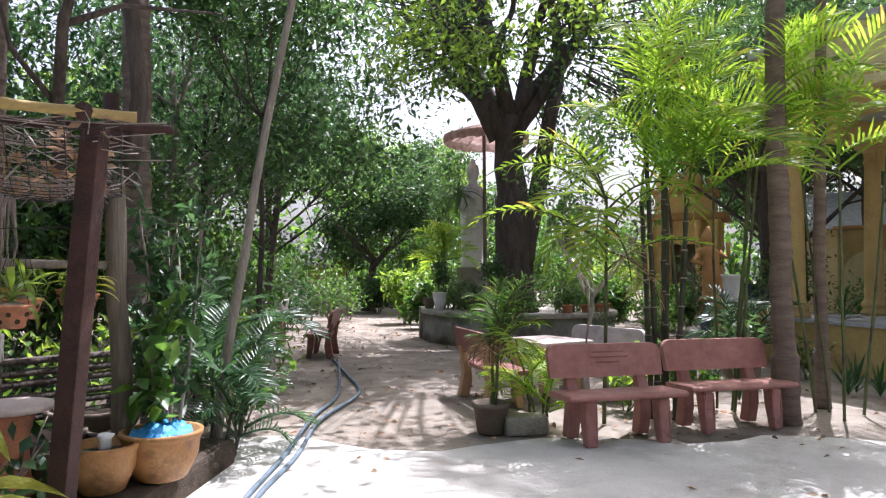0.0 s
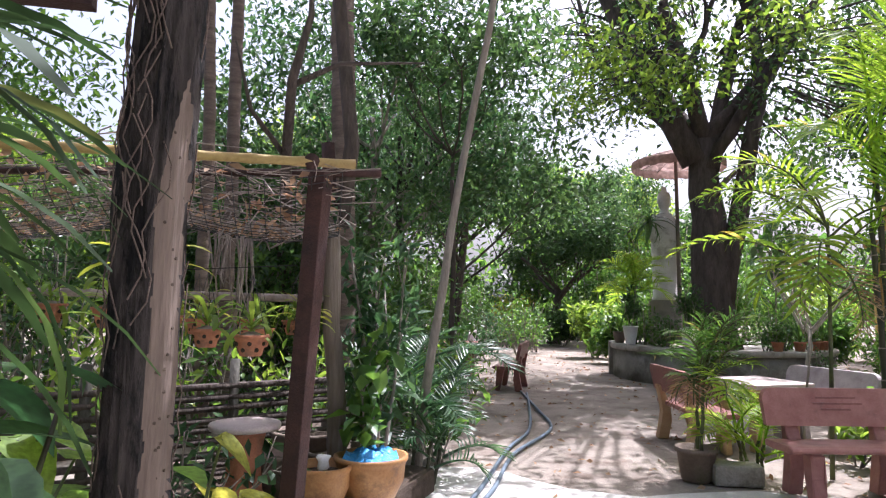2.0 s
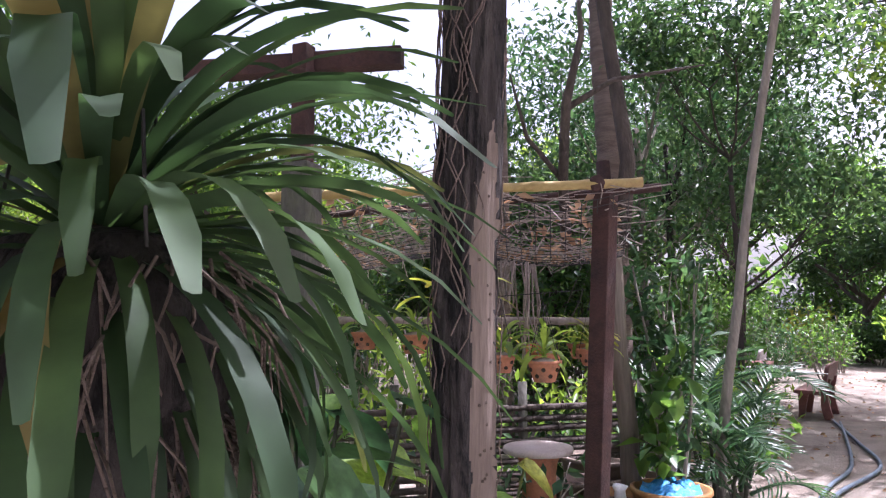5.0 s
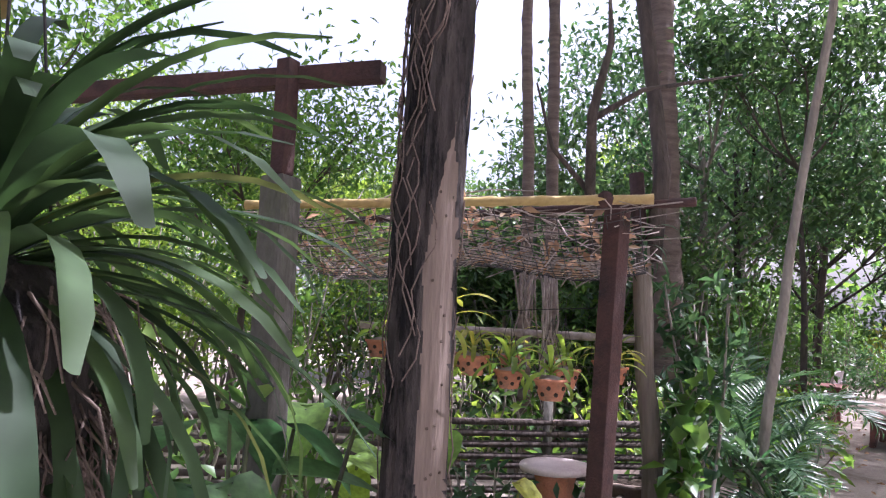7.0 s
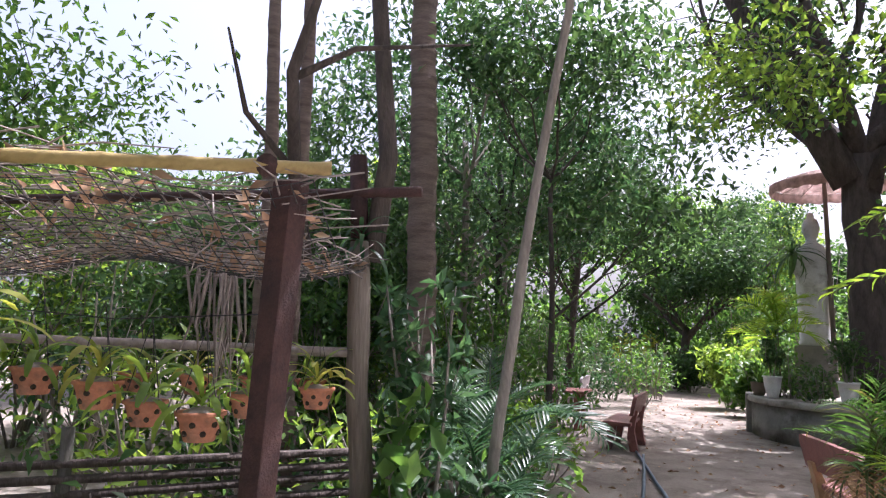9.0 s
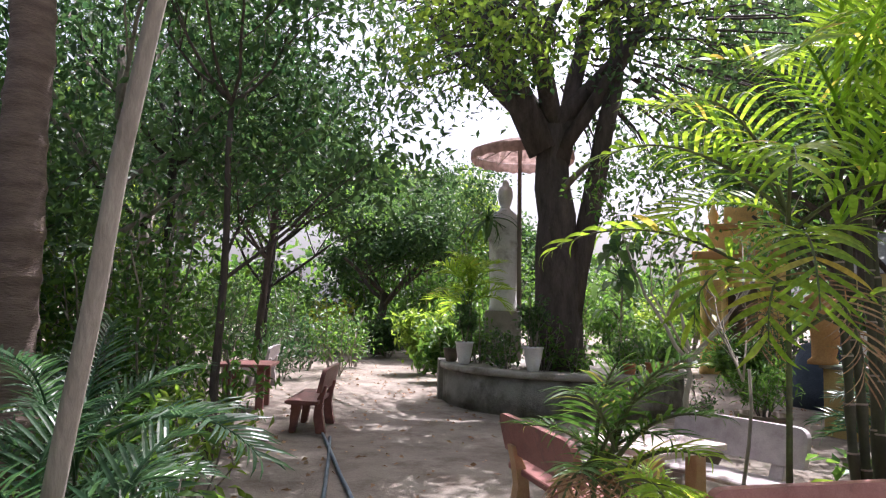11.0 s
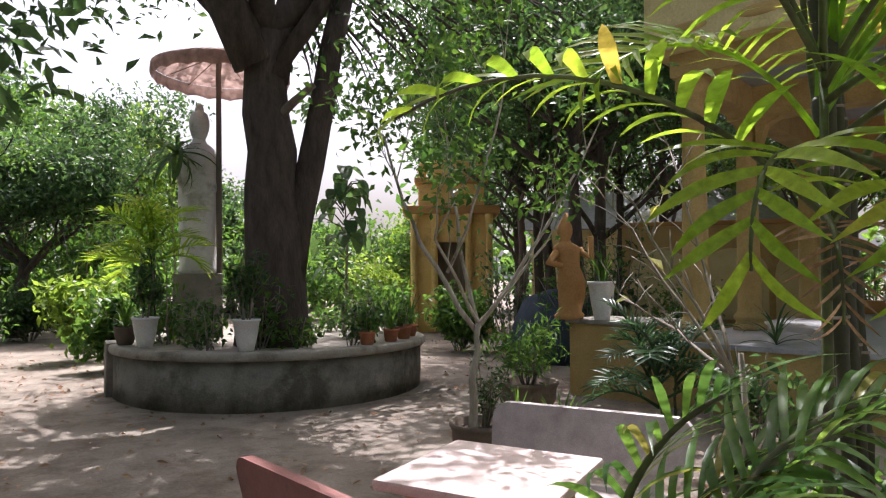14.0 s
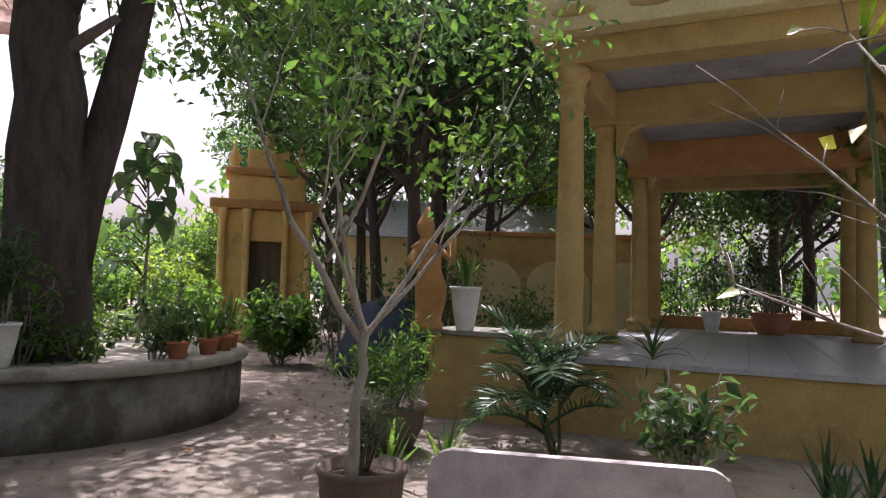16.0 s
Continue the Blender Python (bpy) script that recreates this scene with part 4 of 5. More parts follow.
# ---- hoses ----
def cable(name, pts, r, mat, label, seed):
    rng = random.Random(seed)
    cu = []
    n = len(pts)
    for i in range(n - 1):
        p0, p1, p2, p3 = (Vector(pts[max(0, i - 1)]), Vector(pts[i]), Vector(pts[i + 1]), Vector(pts[min(n - 1, i + 2)]))
        for k in range(8):
            f = k / 8
            cu.append(0.5 * ((2 * p1) + (p2 - p0) * f + (2 * p0 - 5 * p1 + 4 * p2 - p3) * f * f + (3 * p1 - p0 - 3 * p2 + p3) * f ** 3))
    cu.append(Vector(pts[-1]))
    t = mpart(name, *tube(cu, [r] * len(cu), 8), mat)
    return tagged(t, label, "hose", "hoses on the path")


cable("garden_hose", [(-1.15, 3.6, 0.03), (-1.24, 4.7, 0.03), (-1.3, 5.6, 0.03), (-1.47, 7.1, 0.02), (-1.5, 8.2, 0.02), (-1.85, 9.8, 0.02), (-2.25, 11.4, 0.02)], 0.019, "hose", "blue-grey garden hose lying along the path", 1)
cable("garden_hose", [(-1.05, 3.6, 0.03), (-1.17, 4.7, 0.03), (-1.2, 5.6, 0.03), (-1.36, 6.9, 0.02), (-1.28, 8.4, 0.02), (-1.7, 9.7, 0.02), (-2.4, 11.6, 0.02)], 0.019, "hose", "blue-grey garden hose lying along the path", 2)

# ---- palms by the benches ----
palm_clump("areca_palm", (2.05, 7.36, 0), 5, "tall clump of areca palm canes with bright fronds", 7, "areca", 0.13, (2.0, 3.6), 4, "cane_dark", (0.8, 1.2), 0.05, west=0.7, north=7.9, thick=1.9, rings=True)
palm_clump("areca_palm", (2.75, 7.85, 0), 5, "tall clump of areca palm canes with bright fronds", 17, "areca", 0.35, (1.8, 3.4), 4, "cane", (0.7, 1.05), 0.1, west=1.7, north=8.1)
palm_clump("areca_palm", (4.0, 7.75, 0), 4, "clump of areca palm canes with bright fronds", 19, "areca", 0.3, (2.2, 3.1), 4, "cane", (0.7, 1.0), 0.14, west=2.6, north=8.2)
sp = palm_clump("young_palm", (0.31, 6.64, 0.26), 2, "young potted palm with arching yellow-green fronds", 23, "split", 0.05, (0.62, 0.8), 7, "cane", (0.75, 1.0), 0.1, west=-0.6, north=7.2)
palm_clump("young_palm", (0.8, 6.95, 0), 4, "small palm seedlings beside the bench", 29, "small", 0.14, (0.25, 0.5), 4, "cane", (0.6, 0.9), 0.2)
pot((0.31, 6.64, 0.0), 0.17, 0.28, "clay_dark", "dark clay pot holding a young palm")
tall_palm("coconut_palm", (3.25, 7.35, 0), (3.2, 7.3, 8.2), 0.11, "slim palm trunk beside the benches", 3)
tall_palm("coconut_palm", (4.0, 8.2, 0), (3.95, 8.2, 7.6), 0.07, "slim palm trunk beside the benches", 4)

pa = thing("young_areca", (1.42, 7.12, 0), "young areca palm with wide bright leaflets", "palm")
mpart("cane", *tube([(0, 0, 0), (0.02, 0.01, 1.0), (0.03, 0.0, 2.25)], [0.022, 0.018, 0.012], 8), "cane", pa)
leafy_frond(pa, (0.02, 0, 1.75), 172, 38, 1.45, 11, 0.4, 0.066, 1.35, "frond", 1)
leafy_frond(pa, (0.02, 0, 1.8), 205, 28, 0.85, 8, 0.4, 0.066, 2.3, "frond", 12)
leafy_frond(pa, (0.02, 0, 1.7), 240, 30, 0.8, 8, 0.38, 0.062, 2.3, "frond", 13)
leafy_frond(pa, (0.03, 0, 2.15), 250, 38, 1.15, 13, 0.42, 0.05, 1.5, "frond", 14)
leafy_frond(pa, (0.03, 0, 2.2), 192, 40, 1.22, 16, 0.4, 0.046, 1.3, "frond", 2, 12)
leafy_frond(pa, (0.02, 0, 1.5), -25, 40, 1.0, 8, 0.34, 0.06, 1.2, "frond", 3)
leafy_frond(pa, (0.03, 0, 2.2), 165, 66, 1.15, 14, 0.38, 0.045, 1.2, "frond", 4)
leafy_frond(pa, (0.02, 0, 1.8), -60, 50, 1.0, 9, 0.34, 0.06, 1.1, "frond", 5)
leafy_frond(pa, (0.03, 0, 1.95), -105, 22, 1.15, 15, 0.42, 0.045, 1.9, "frond", 6)
leafy_frond(pa, (0.03, 0, 2.1), -55, 35, 1.2, 15, 0.42, 0.045, 1.9, "frond", 7)
leafy_frond(pa, (0.03, 0, 2.2), -140, 58, 1.2, 15, 0.42, 0.045, 1.6, "frond", 8)
leafy_frond(pa, (0.02, 0, 1.75), 225, -10, 0.5, 9, 0.2, 0.016, 1.6, "leaf_dry", 9)
leafy_frond(pa, (0.04, -0.02, 1.95), -75, -25, 0.85, 16, 0.3, 0.017, 1.3, "leaf_dry", 10)
leafy_frond(pa, (0.04, 0.0, 1.7), -20, -20, 0.8, 14, 0.3, 0.017, 1.4, "leaf_dry", 11)
for k in range(7):
    leafy_frond(sp, (0.0, 0.0, 0.56 + 0.02 * k), k * 51 + 10, -22 - 4 * (k % 3), 0.34, 9, 0.2, 0.016, 1.3, "leaf_dry", 60 + k)
bush("path_shrub", (2.35, 7.85, 0), (0.8, 0.7, 0.75), 260, "leaf_mid", "broad-leaved shrub under the palms", 663, 0.17, 0.075)
bush("path_shrub", (1.75, 7.75, 0), (0.6, 0.5, 0.5), 160, "leaf_light", "light broad-leaved shrub under the palms", 664, 0.16, 0.06)
bs = thing("bare_shrub", (1.22, 7.32, 0), "bare grey branching shrub with few leaves", "shrub")
rg = random.Random(15)
bp = [tube(bend((0, 0, 0), (0.04, 0.0, 1.32), 6, rg, 0.02), [0.015 - 0.001 * i for i in range(7)], 7)]
btips = []
for e in ((0.0, 0.62, 1.82), (0.2, 0.5, 2.1), (-0.25, 0.3, 1.9), (0.1, 0.75, 1.5)):
    q = bend((0.04, 0, 1.25), e, 6, rg, 0.025)
    bp.append(tube(q, [0.0075 - 0.0008 * i for i in range(7)], 5))
    for j in range(2, 7):
        for w in range(2):
            g = q[j] + Vector((rg.uniform(-0.16, 0.16), rg.uniform(-0.05, 0.22), rg.uniform(-0.02, 0.2)))
            bp.append(tube([q[j], (q[j] + g) / 2 + Vector((0, 0, 0.012)), g], [0.003, 0.0022, 0.0012], 4))
            btips.append(g)
mpart("branch", *merge(*bp), "bark_grey", bs)
leaves("foliage", [tuple(b) for b in btips[::6]], 16, 0.07, 0.045, "leaf_yellow", bs)

# ---- left side: posts, pergola, hanging pots ----
near = thing("rough_bark_tree", (-1.24, 1.84, 0), "tree trunk with peeling rough bark and bare patch", "tree")
bark_v, bark_f, bare_f = [], [], []
NS, NR = 90, 260
for j in range(NR + 1):
    z = 3.9 * j / NR
    cx, cy = 0.075 * z + 0.012 * math.sin(z * 2.1), -0.012 * z + 0.01 * math.sin(z * 1.7 + 1)
    base_r = 0.083 * (1 + 0.35 * math.exp(-z * 3.2)) * (1 - 0.04 * z)
    for k in range(NS):
        a = 2 * math.pi * k / NS
        rr = noise.noise(Vector((math.cos(a) * 5.5, math.sin(a) * 5.5, z * 1.3))) * 0.014 + abs(noise.noise(Vector((math.cos(a) * 13, math.sin(a) * 13, z * 2.6 + 5)))) * 0.03
        off = (a - radians(2) + math.pi) % (2 * math.pi) - math.pi
        span = 0.72 + 0.35 * noise.noise(Vector((0.3, 4.4, z * 2.2))) + 0.12 * noise.noise(Vector((1.3, 2.4, z * 11)))
        inside = abs(off) < span and z < 2.12 - 0.5 * abs(off)
        bark_v.append((cx + (base_r - 0.004 + (rr * 0.25 if inside else rr + 0.006)) * math.cos(a), cy + (base_r - 0.004 + (rr * 0.25 if inside else rr + 0.006)) * math.sin(a), z))
        if j < NR:
            p, q = j * NS + k, j * NS + (k + 1) % NS
            (bare_f if inside else bark_f).append((p, q, q + NS, p + NS))
mpart("bark", bark_v, bark_f, "bark", near)
mpart("bare_patch", bark_v, bare_f, "pale_wood", near, "pale bare wood where bark has gone")
rg = random.Random(66)
for k in range(26):
    z, a = rg.uniform(0.7, 1.95), radians(2) + rg.uniform(-0.5, 0.5)
    r = 0.083 * (1 - 0.04 * z) - 0.002
    mpart("worm_hole", *lathe([(0.004, -0.004), (0.0045, 0.002), (0.001, 0.0025)], 7), "soil", near, m=Matrix.Translation((0.075 * z + 0.012 * math.sin(z * 2.1) + r * math.cos(a), -0.012 * z + 0.01 * math.sin(z * 1.7 + 1) + r * math.sin(a), z)) @ pose(0, 0, 0, 0, 90, math.degrees(a)))
ntips, npieces, nr = [], [], random.Random(62)
for k in range(4):
    limbs((0.29, -0.04, 3.8), (math.cos(k * 1.6 + 0.4), math.sin(k * 1.6 + 0.4), 1.1), 1.5, 0.045, 2, nr, ntips, npieces)
# Unseen overhead clumps, added sunward to shade the posts and hanging plants.
for k in range(46):
    e = Vector((nr.uniform(-0.3, 2.2), nr.uniform(0.4, 4.4), nr.uniform(4.9, 6.6)))
    q = Vector((0.29, -0.04, 3.85))
    m1 = q.lerp(e, 0.5) + Vector((0, 0, 0.35))
    npieces.append(tube([q, m1, e], [0.03, 0.018, 0.005], 5))
    ntips += [tuple(e), tuple(m1.lerp(e, 0.6))]
mpart("limb", *merge(*npieces), "bark", near)
leaves("crown", clumps(ntips, 34, 0.65, 63), 63, 0.13, 0.06, "leaf_mid", near)
vines = []
for k in range(90):
    z, a = nr.uniform(0.1, 2.6), radians(2) + nr.choice((-1, 1)) * nr.uniform(0.9, 3.0)
    run, turn = [], nr.uniform(-0.9, 0.9)
    for j in range(9):
        zz, aa = z + 0.06 * j, a + turn * j / 8 + 0.25 * math.sin(j * 1.3 + k)
        r = 0.083 * (1 + 0.35 * math.exp(-zz * 3.2)) * (1 - 0.04 * zz) + nr.uniform(0.012, 0.03)
        run.append((0.075 * zz + 0.012 * math.sin(zz * 2.1) + r * math.cos(aa), -0.012 * zz + 0.01 * math.sin(zz * 1.7 + 1) + r * math.sin(aa), zz))
    vines.append(tube(run, [0.0022] * 9, 4, cap=False))
tagged(mpart("vine_tangle", *merge(*vines), "palm_bark", near, "thin dry vines clinging to the bark"), kind="stuff")

post = thing("iron_post", (-1.6, 3.26, 0), "rusty brown square iron post", "post")
part("shaft", boxed((-0.045, -0.045, 0), (0.045, 0.045, 2.12), 0.006, m=Matrix.Shear("XY", 4, (0.069, 0.0))), "rust", post)
bam = thing("bamboo_pole", (-1.25, 3.23, 2.14), "yellow bamboo pole tied across the posts", "pole")
pts = [Vector((0, 0, 0)).lerp(Vector((-1.55, -1.18, -0.03)), k / 40) for k in range(41)]
mpart("culm", *tube(pts, [0.022 if k % 5 else 0.026 for k in range(41)], 10), "bamboo", bam)
mpart("tie", *lathe([(0.036, -0.03), (0.04, 0.0), (0.036, 0.03)], 10), "rust", bam, m=Matrix.Translation((-0.17, -0.12, 0)) @ pose(0, 0, 0, 90, 0, 37) @ pose(0, 0, 0, 0, 0, 0))

stump = thing("wooden_post", (-1.93, 4.47, 0), "old grey split wooden post wrapped with plants", "post")
rg = random.Random(4)
mpart("shaft", *tube(bend((0, 0, 0), (-0.14, 0, 2.1), 8, rg, 0.012), [0.066, 0.064, 0.066, 0.06, 0.064, 0.06, 0.062, 0.064, 0.056], 9, rough=0.08, rng=rg), "bare_wood", stump)
mpart("stake", *tube([(-0.16, 0.02, 2.0), (-0.2, 0.02, 2.6)], [0.05, 0.05], 8), "rust", stump)
mpart("snag", *tube([(-0.1, 0.05, 2.0), (-0.05, 0.1, 2.6), (-0.15, 0.15, 3.2), (-0.3, 0.2, 4.2), (-0.45, 0.3, 5.5)], [0.06, 0.055, 0.05, 0.05, 0.04], 9), "bark_dark", stump)
rosette("epiphyte_fern", (-2.07, 4.47, 2.08), 34, 0.3, 0.035, "leaf_blue", "blue-green fern growing on the post top", 57, 1.6, False, (-20, 70), "fern")
bush("climbing_shrub", (-1.82, 4.72, 0.15), (0.5, 0.5, 1.75), 520, "leaf_blue", "tall dark climbing shrub against the post", 58, 0.13, 0.05, stems=6)
rail = thing("wooden_rail", (-2.0, 4.5, 1.5), "thin grey wooden rail carrying orchid pots", "rail")
mpart("bar", *tube(bend((0, -0.02, 0), (-1.9, -0.95, 0.02), 7, rg, 0.008), [0.028] * 8, 7), "twig", rail)
rail2 = thing("iron_rail", (-2.1, 4.47, 2.38), "rusty iron bar between the posts", "rail")
mpart("bar", *tube([(0.35, 0.1, 0), (0, 0, 0), (-2.4, -0.7, 0.02)], [0.03] * 3, 6), "rust", rail2)

cp = thing("concrete_post", (-1.68, 1.65, 0), "mossy concrete post with iron bar on top", "post", rz=20)
part("shaft", boxed((-0.05, -0.05, 0), (0.05, 0.05, 2.03), 0.015), "conc_post", cp)
part("bar", boxed((-0.028, -0.028, 2.034), (0.028, 0.028, 2.43), 0.004), "rust", cp)
ib = thing("iron_beam", (-1.68, 1.70, 2.38), "rusty iron beam across the post tops", "beam", rz=33)
part("bar", boxed((-1.3, -0.03, -0.03), (0.3, 0.03, 0.035), 0.004), "rust", ib)

# net of dry twigs over the pergola
rg = random.Random(77)
A0, A1 = Vector((-1.3, 3.2, 2.1)), Vector((-2.75, 2.1, 2.08))
B0, B1 = Vector((-2.1, 4.6, 2.0)), Vector((-4.3, 3.7, 2.0))


def on_net(u, w):
    p = A0.lerp(A1, u).lerp(B0.lerp(B1, u), w)
    return p + Vector((0, 0, -0.16 * math.sin(math.pi * w) - 0.05 * math.sin(9 * u)))


pieces = []
for k in range(520):
    u, w = rg.random(), rg.random()
    p = on_net(u, w) + Vector((0, 0, rg.uniform(0.0, 0.1)))
    d = Vector((rg.uniform(-1, 1), rg.uniform(-1, 1), rg.uniform(-0.25, 0.3))).normalized() * rg.uniform(0.15, 0.5)
    pieces.append(tube([p - d * 0.5, p + Vector((rg.uniform(-0.03, 0.03), 0, rg.uniform(-0.02, 0.04))), p + d * 0.5], [0.004, 0.0035, 0.002], 4, cap=False))
tagged(mpart("dry_twigs", *merge(*pieces), "twig"), "tangle of dry grey twigs on the pergola net", "twigs", kind="stuff")
pieces = []
for k in range(26):
    pieces.append(tube([on_net(k / 25, j / 10) for j in range(11)], [0.0025] * 11, 3, cap=False))
    pieces.append(tube([on_net(j / 12, k / 25) for j in range(13)], [0.0025] * 13, 3, cap=False))
tagged(mpart("wire_net", *merge(*pieces), "iron_dark"), "sagging wire net stretched over the pergola", "net", kind="stuff")
pieces = []
for k in range(20):
    p = on_net(0.28 + rg.gauss(0, 0.035), 0.55 + rg.gauss(0, 0.035))
    pieces.append(tube([p, p + Vector((rg.uniform(-0.04, 0.04), rg.uniform(-0.04, 0.04), -0.25)), p + Vector((rg.uniform(-0.05, 0.05), rg.uniform(-0.05, 0.05), -rg.uniform(0.2, 0.6)))], [0.007, 0.006, 0.003], 4))
dl = [tuple(on_net(rg.random(), rg.random()) + Vector((0, 0, 0.03))) for _ in range(420)]
tagged(leaves("dead_leaves", dl, 79, 0.09, 0.035, "leaf_dry", None, 0.2, 0.6), "dead brown leaves caught in the pergola net", "dead leaves", kind="stuff")
tagged(mpart("aerial_roots", *merge(*pieces), "twig"), "bundle of pale hanging aerial roots", "roots", kind="stuff")


def orchid_pot(loc, r, seed, leaf=True, group="hanging orchid pots"):
    """Perforated clay basket on a wire, with an orchid in it."""
    t = thing("orchid_pot", loc, "terracotta orchid pot with holes hanging on wires", "plant pot", group)
    h = r * 1.25
    mpart("basket", *lathe([(r * 0.62, 0), (r * 0.66, h * 0.05), (r * 0.98, h * 0.85), (r * 1.08, h * 0.87), (r * 1.08, h), (r * 0.92, h), (r * 0.88, h * 0.8)], 18), "terracotta", t)
    for k in range(12):
        a = k * math.pi / 6
        z, rr = (h * 0.3, r * 0.765) if k % 2 else (h * 0.6, r * 0.885)
        mpart("hole", *lathe([(r * 0.13, -0.006), (r * 0.13, 0.004), (0.001, 0.0045)], 8), "soil", t, m=Matrix.Translation((rr * math.cos(a), rr * math.sin(a), z)) @ pose(0, 0, 0, 0, 90 - 0, math.degrees(a)) @ pose(0, 0, 0))
    mpart("root_mat", *lathe([(r * 0.88, h * 0.75), (r * 0.7, h * 1.02), (r * 0.2, h * 1.15)], 14), "twig", t)
    for k in range(3):
        a = k * 2.094
        mpart("wire", *tube([(r * math.cos(a), r * math.sin(a), h), (0, 0, h + 0.3)], [0.002, 0.002], 3), "iron_dark", t)
    if leaf:
        rosette("orchid", (loc[0], loc[1], loc[2] + h * 1.0), 13, 0.24, 0.03, "leaf_yellow" if seed % 3 == 0 else "leaf_light", "orchid with pale green strap leaves in its basket", seed, 1.9, True, (15, 75), "orchid", "orchids in baskets")
    return t


for k, (x, y, z, r) in enumerate([(-1.83, 3.26, 1.2, 0.085), (-2.05, 3.19, 1.24, 0.075), (-2.26, 3.13, 1.29, 0.085), (-2.55, 3.05, 1.33, 0.085), (-2.2, 3.84, 1.2, 0.09), (-2.1, 4.2, 1.22, 0.085),
                                  (-2.28, 4.36, 1.25, 0.08), (-2.55, 4.22, 1.25, 0.085), (-2.85, 4.07, 1.25, 0.085), (-3.15, 3.92, 1.25, 0.085), (-1.5, 2.15, 1.2, 0.07), (-1.62, 2.3, 1.45, 0.075), (-2.85, 2.95, 1.35, 0.08)]):
    orchid_pot((x, y, z), r, 100 + k)
wr = thing("hanging_wire", (-1.6, 3.3, 1.66), "thin wire line holding the orchid pots", "wire")
mpart("strand", *tube([(0, 0, 0), (-0.6, -0.16, -0.03), (-1.4, -0.38, 0.02)], [0.003] * 3, 4), "iron_dark", wr)

sf = thing("slat_fence", (-4.6, 2.2, 0), "low fence of dark weathered horizontal slats", "fence")
fd = Vector((2.3, 3.1, 0))
for k in range(5):
    p = fd * k / 4
    mpart("post", *tube([p, p + Vector((0, 0, 1.05))], [0.04, 0.035], 8), "conc_post", sf)
for k in range(11):
    z = 0.08 + 0.078 * k
    rg2 = random.Random(k)
    mpart("slat", *tube([(0.03, -0.03, z), (fd.x / 2, fd.y / 2 - 0.03, z + rg2.uniform(-0.02, 0.01)), (fd.x, fd.y - 0.03, z + rg2.uniform(-0.01, 0.02))], [0.026] * 3, 5), "bark_dark", sf)

# hanging strap-leaf plant near the path
bk = thing("root_basket", (-0.9, 0.75, 1.3), "tangled brown root mass in a hanging basket", "basket")
mpart("basket", *lathe([(0.05, -0.08), (0.15, 0.0), (0.2, 0.12), (0.19, 0.24), (0.12, 0.33), (0.02, 0.36)], 18, 0.08), "bark", bk)
rg = random.Random(8)
pieces = []
for k in range(420):
    a, z = rg.uniform(0, 6.28), rg.uniform(-0.04, 0.32)
    p = Vector((0.185 * math.cos(a), 0.185 * math.sin(a), z))
    q = p + Vector((rg.uniform(-0.07, 0.07) + 0.04 * math.cos(a), rg.uniform(-0.07, 0.07) + 0.04 * math.sin(a), -rg.uniform(0.05, 0.22)))
    pieces.append(tube([p, (p + q) / 2 + Vector((0.02 * math.cos(a), 0.02 * math.sin(a), 0.01)), q], [0.0028, 0.0024, 0.0014], 4, cap=False))
tagged(mpart("root_tangle", *merge(*pieces), "palm_bark", bk), kind="stuff")
for k in range(3):
    mpart("wire", *tube([(0.15 * math.cos(k * 2.1), 0.15 * math.sin(k * 2.1), 0.25), (0, 0, 1.25)], [0.003, 0.003], 4), "iron_dark", bk)
hp = thing("hanger_pole", (-2.3, 0.9, 2.55), "bamboo pole carrying the hanging basket", "pole")
mpart("culm", *tube([(0, 0, 0), (0.9, -0.1, 0.0), (1.9, -0.2, 0.0)], [0.03, 0.03, 0.028], 8), "bamboo", hp)
rosette("strap_leaf_plant", (-0.9, 0.75, 1.58), 260, 0.64, 0.036, "strap", "large hanging plant with long dark strap leaves", 51, 1.4, True, (-52, 86), "plant", variants=12)

# ---- pots by the post ----
# Bed is added to lift the pots; its dark colour stands in for shade.
rb = thing("raised_bed", (-2.35, 4.85, 0), "low added bed under the clay pots, coloured dark for shade", "garden bed")
part("slab", boxed((-1.1, -1.05, -0.05), (0.72, 0.6, 0.195), 0.05), "soil", rb)
pot((-1.9, 4.13, 0.2), 0.18, 0.27, "glaze_brown", "round glazed brown clay pot of soil", "bowl", group="clay pots by the post")
pot((-1.7, 4.41, 0.2), 0.23, 0.29, "glaze_brown", "wide clay bowl lined with blue plastic", "bowl", group="clay pots by the post")
pot((-2.05, 4.62, 0.2), 0.24, 0.26, "clay_dark", "wide dark clay basin", "bowl", group="clay pots by the post")
pot((-2.4, 4.85, 0.2), 0.3, 0.33, "clay_dark", "wide dark clay basin", "bowl", group="clay pots by the post")
pot((-2.3, 4.25, 0.2), 0.17, 0.28, "clay_dark", "mossy dark clay pot", "urn", group="clay pots by the post")
bb = thing("blue_plastic_bag", (-1.7, 4.41, 0.45), "crumpled blue plastic sheet in a clay bowl", "plastic sheet")
v, f = lathe([(0.2, -0.02), (0.17, 0.035), (0.13, 0.02), (0.06, 0.08), (0.01, 0.06)], 22)
rg = random.Random(3)
mpart("sheet", [(x + rg.uniform(-0.02, 0.02), y + rg.uniform(-0.02, 0.02), z + rg.uniform(-0.025, 0.03)) for x, y, z in v], f, "blue_bag", bb)
wb = thing("white_cup", (-1.9, 4.13, 0.43), "small white plastic scrap in the pot", "cup")
mpart("cup", *lathe([(0.02, 0), (0.035, 0.02), (0.03, 0.06), (0.045, 0.09), (0.02, 0.1)], 11, 0.3), "white_pot", wb)
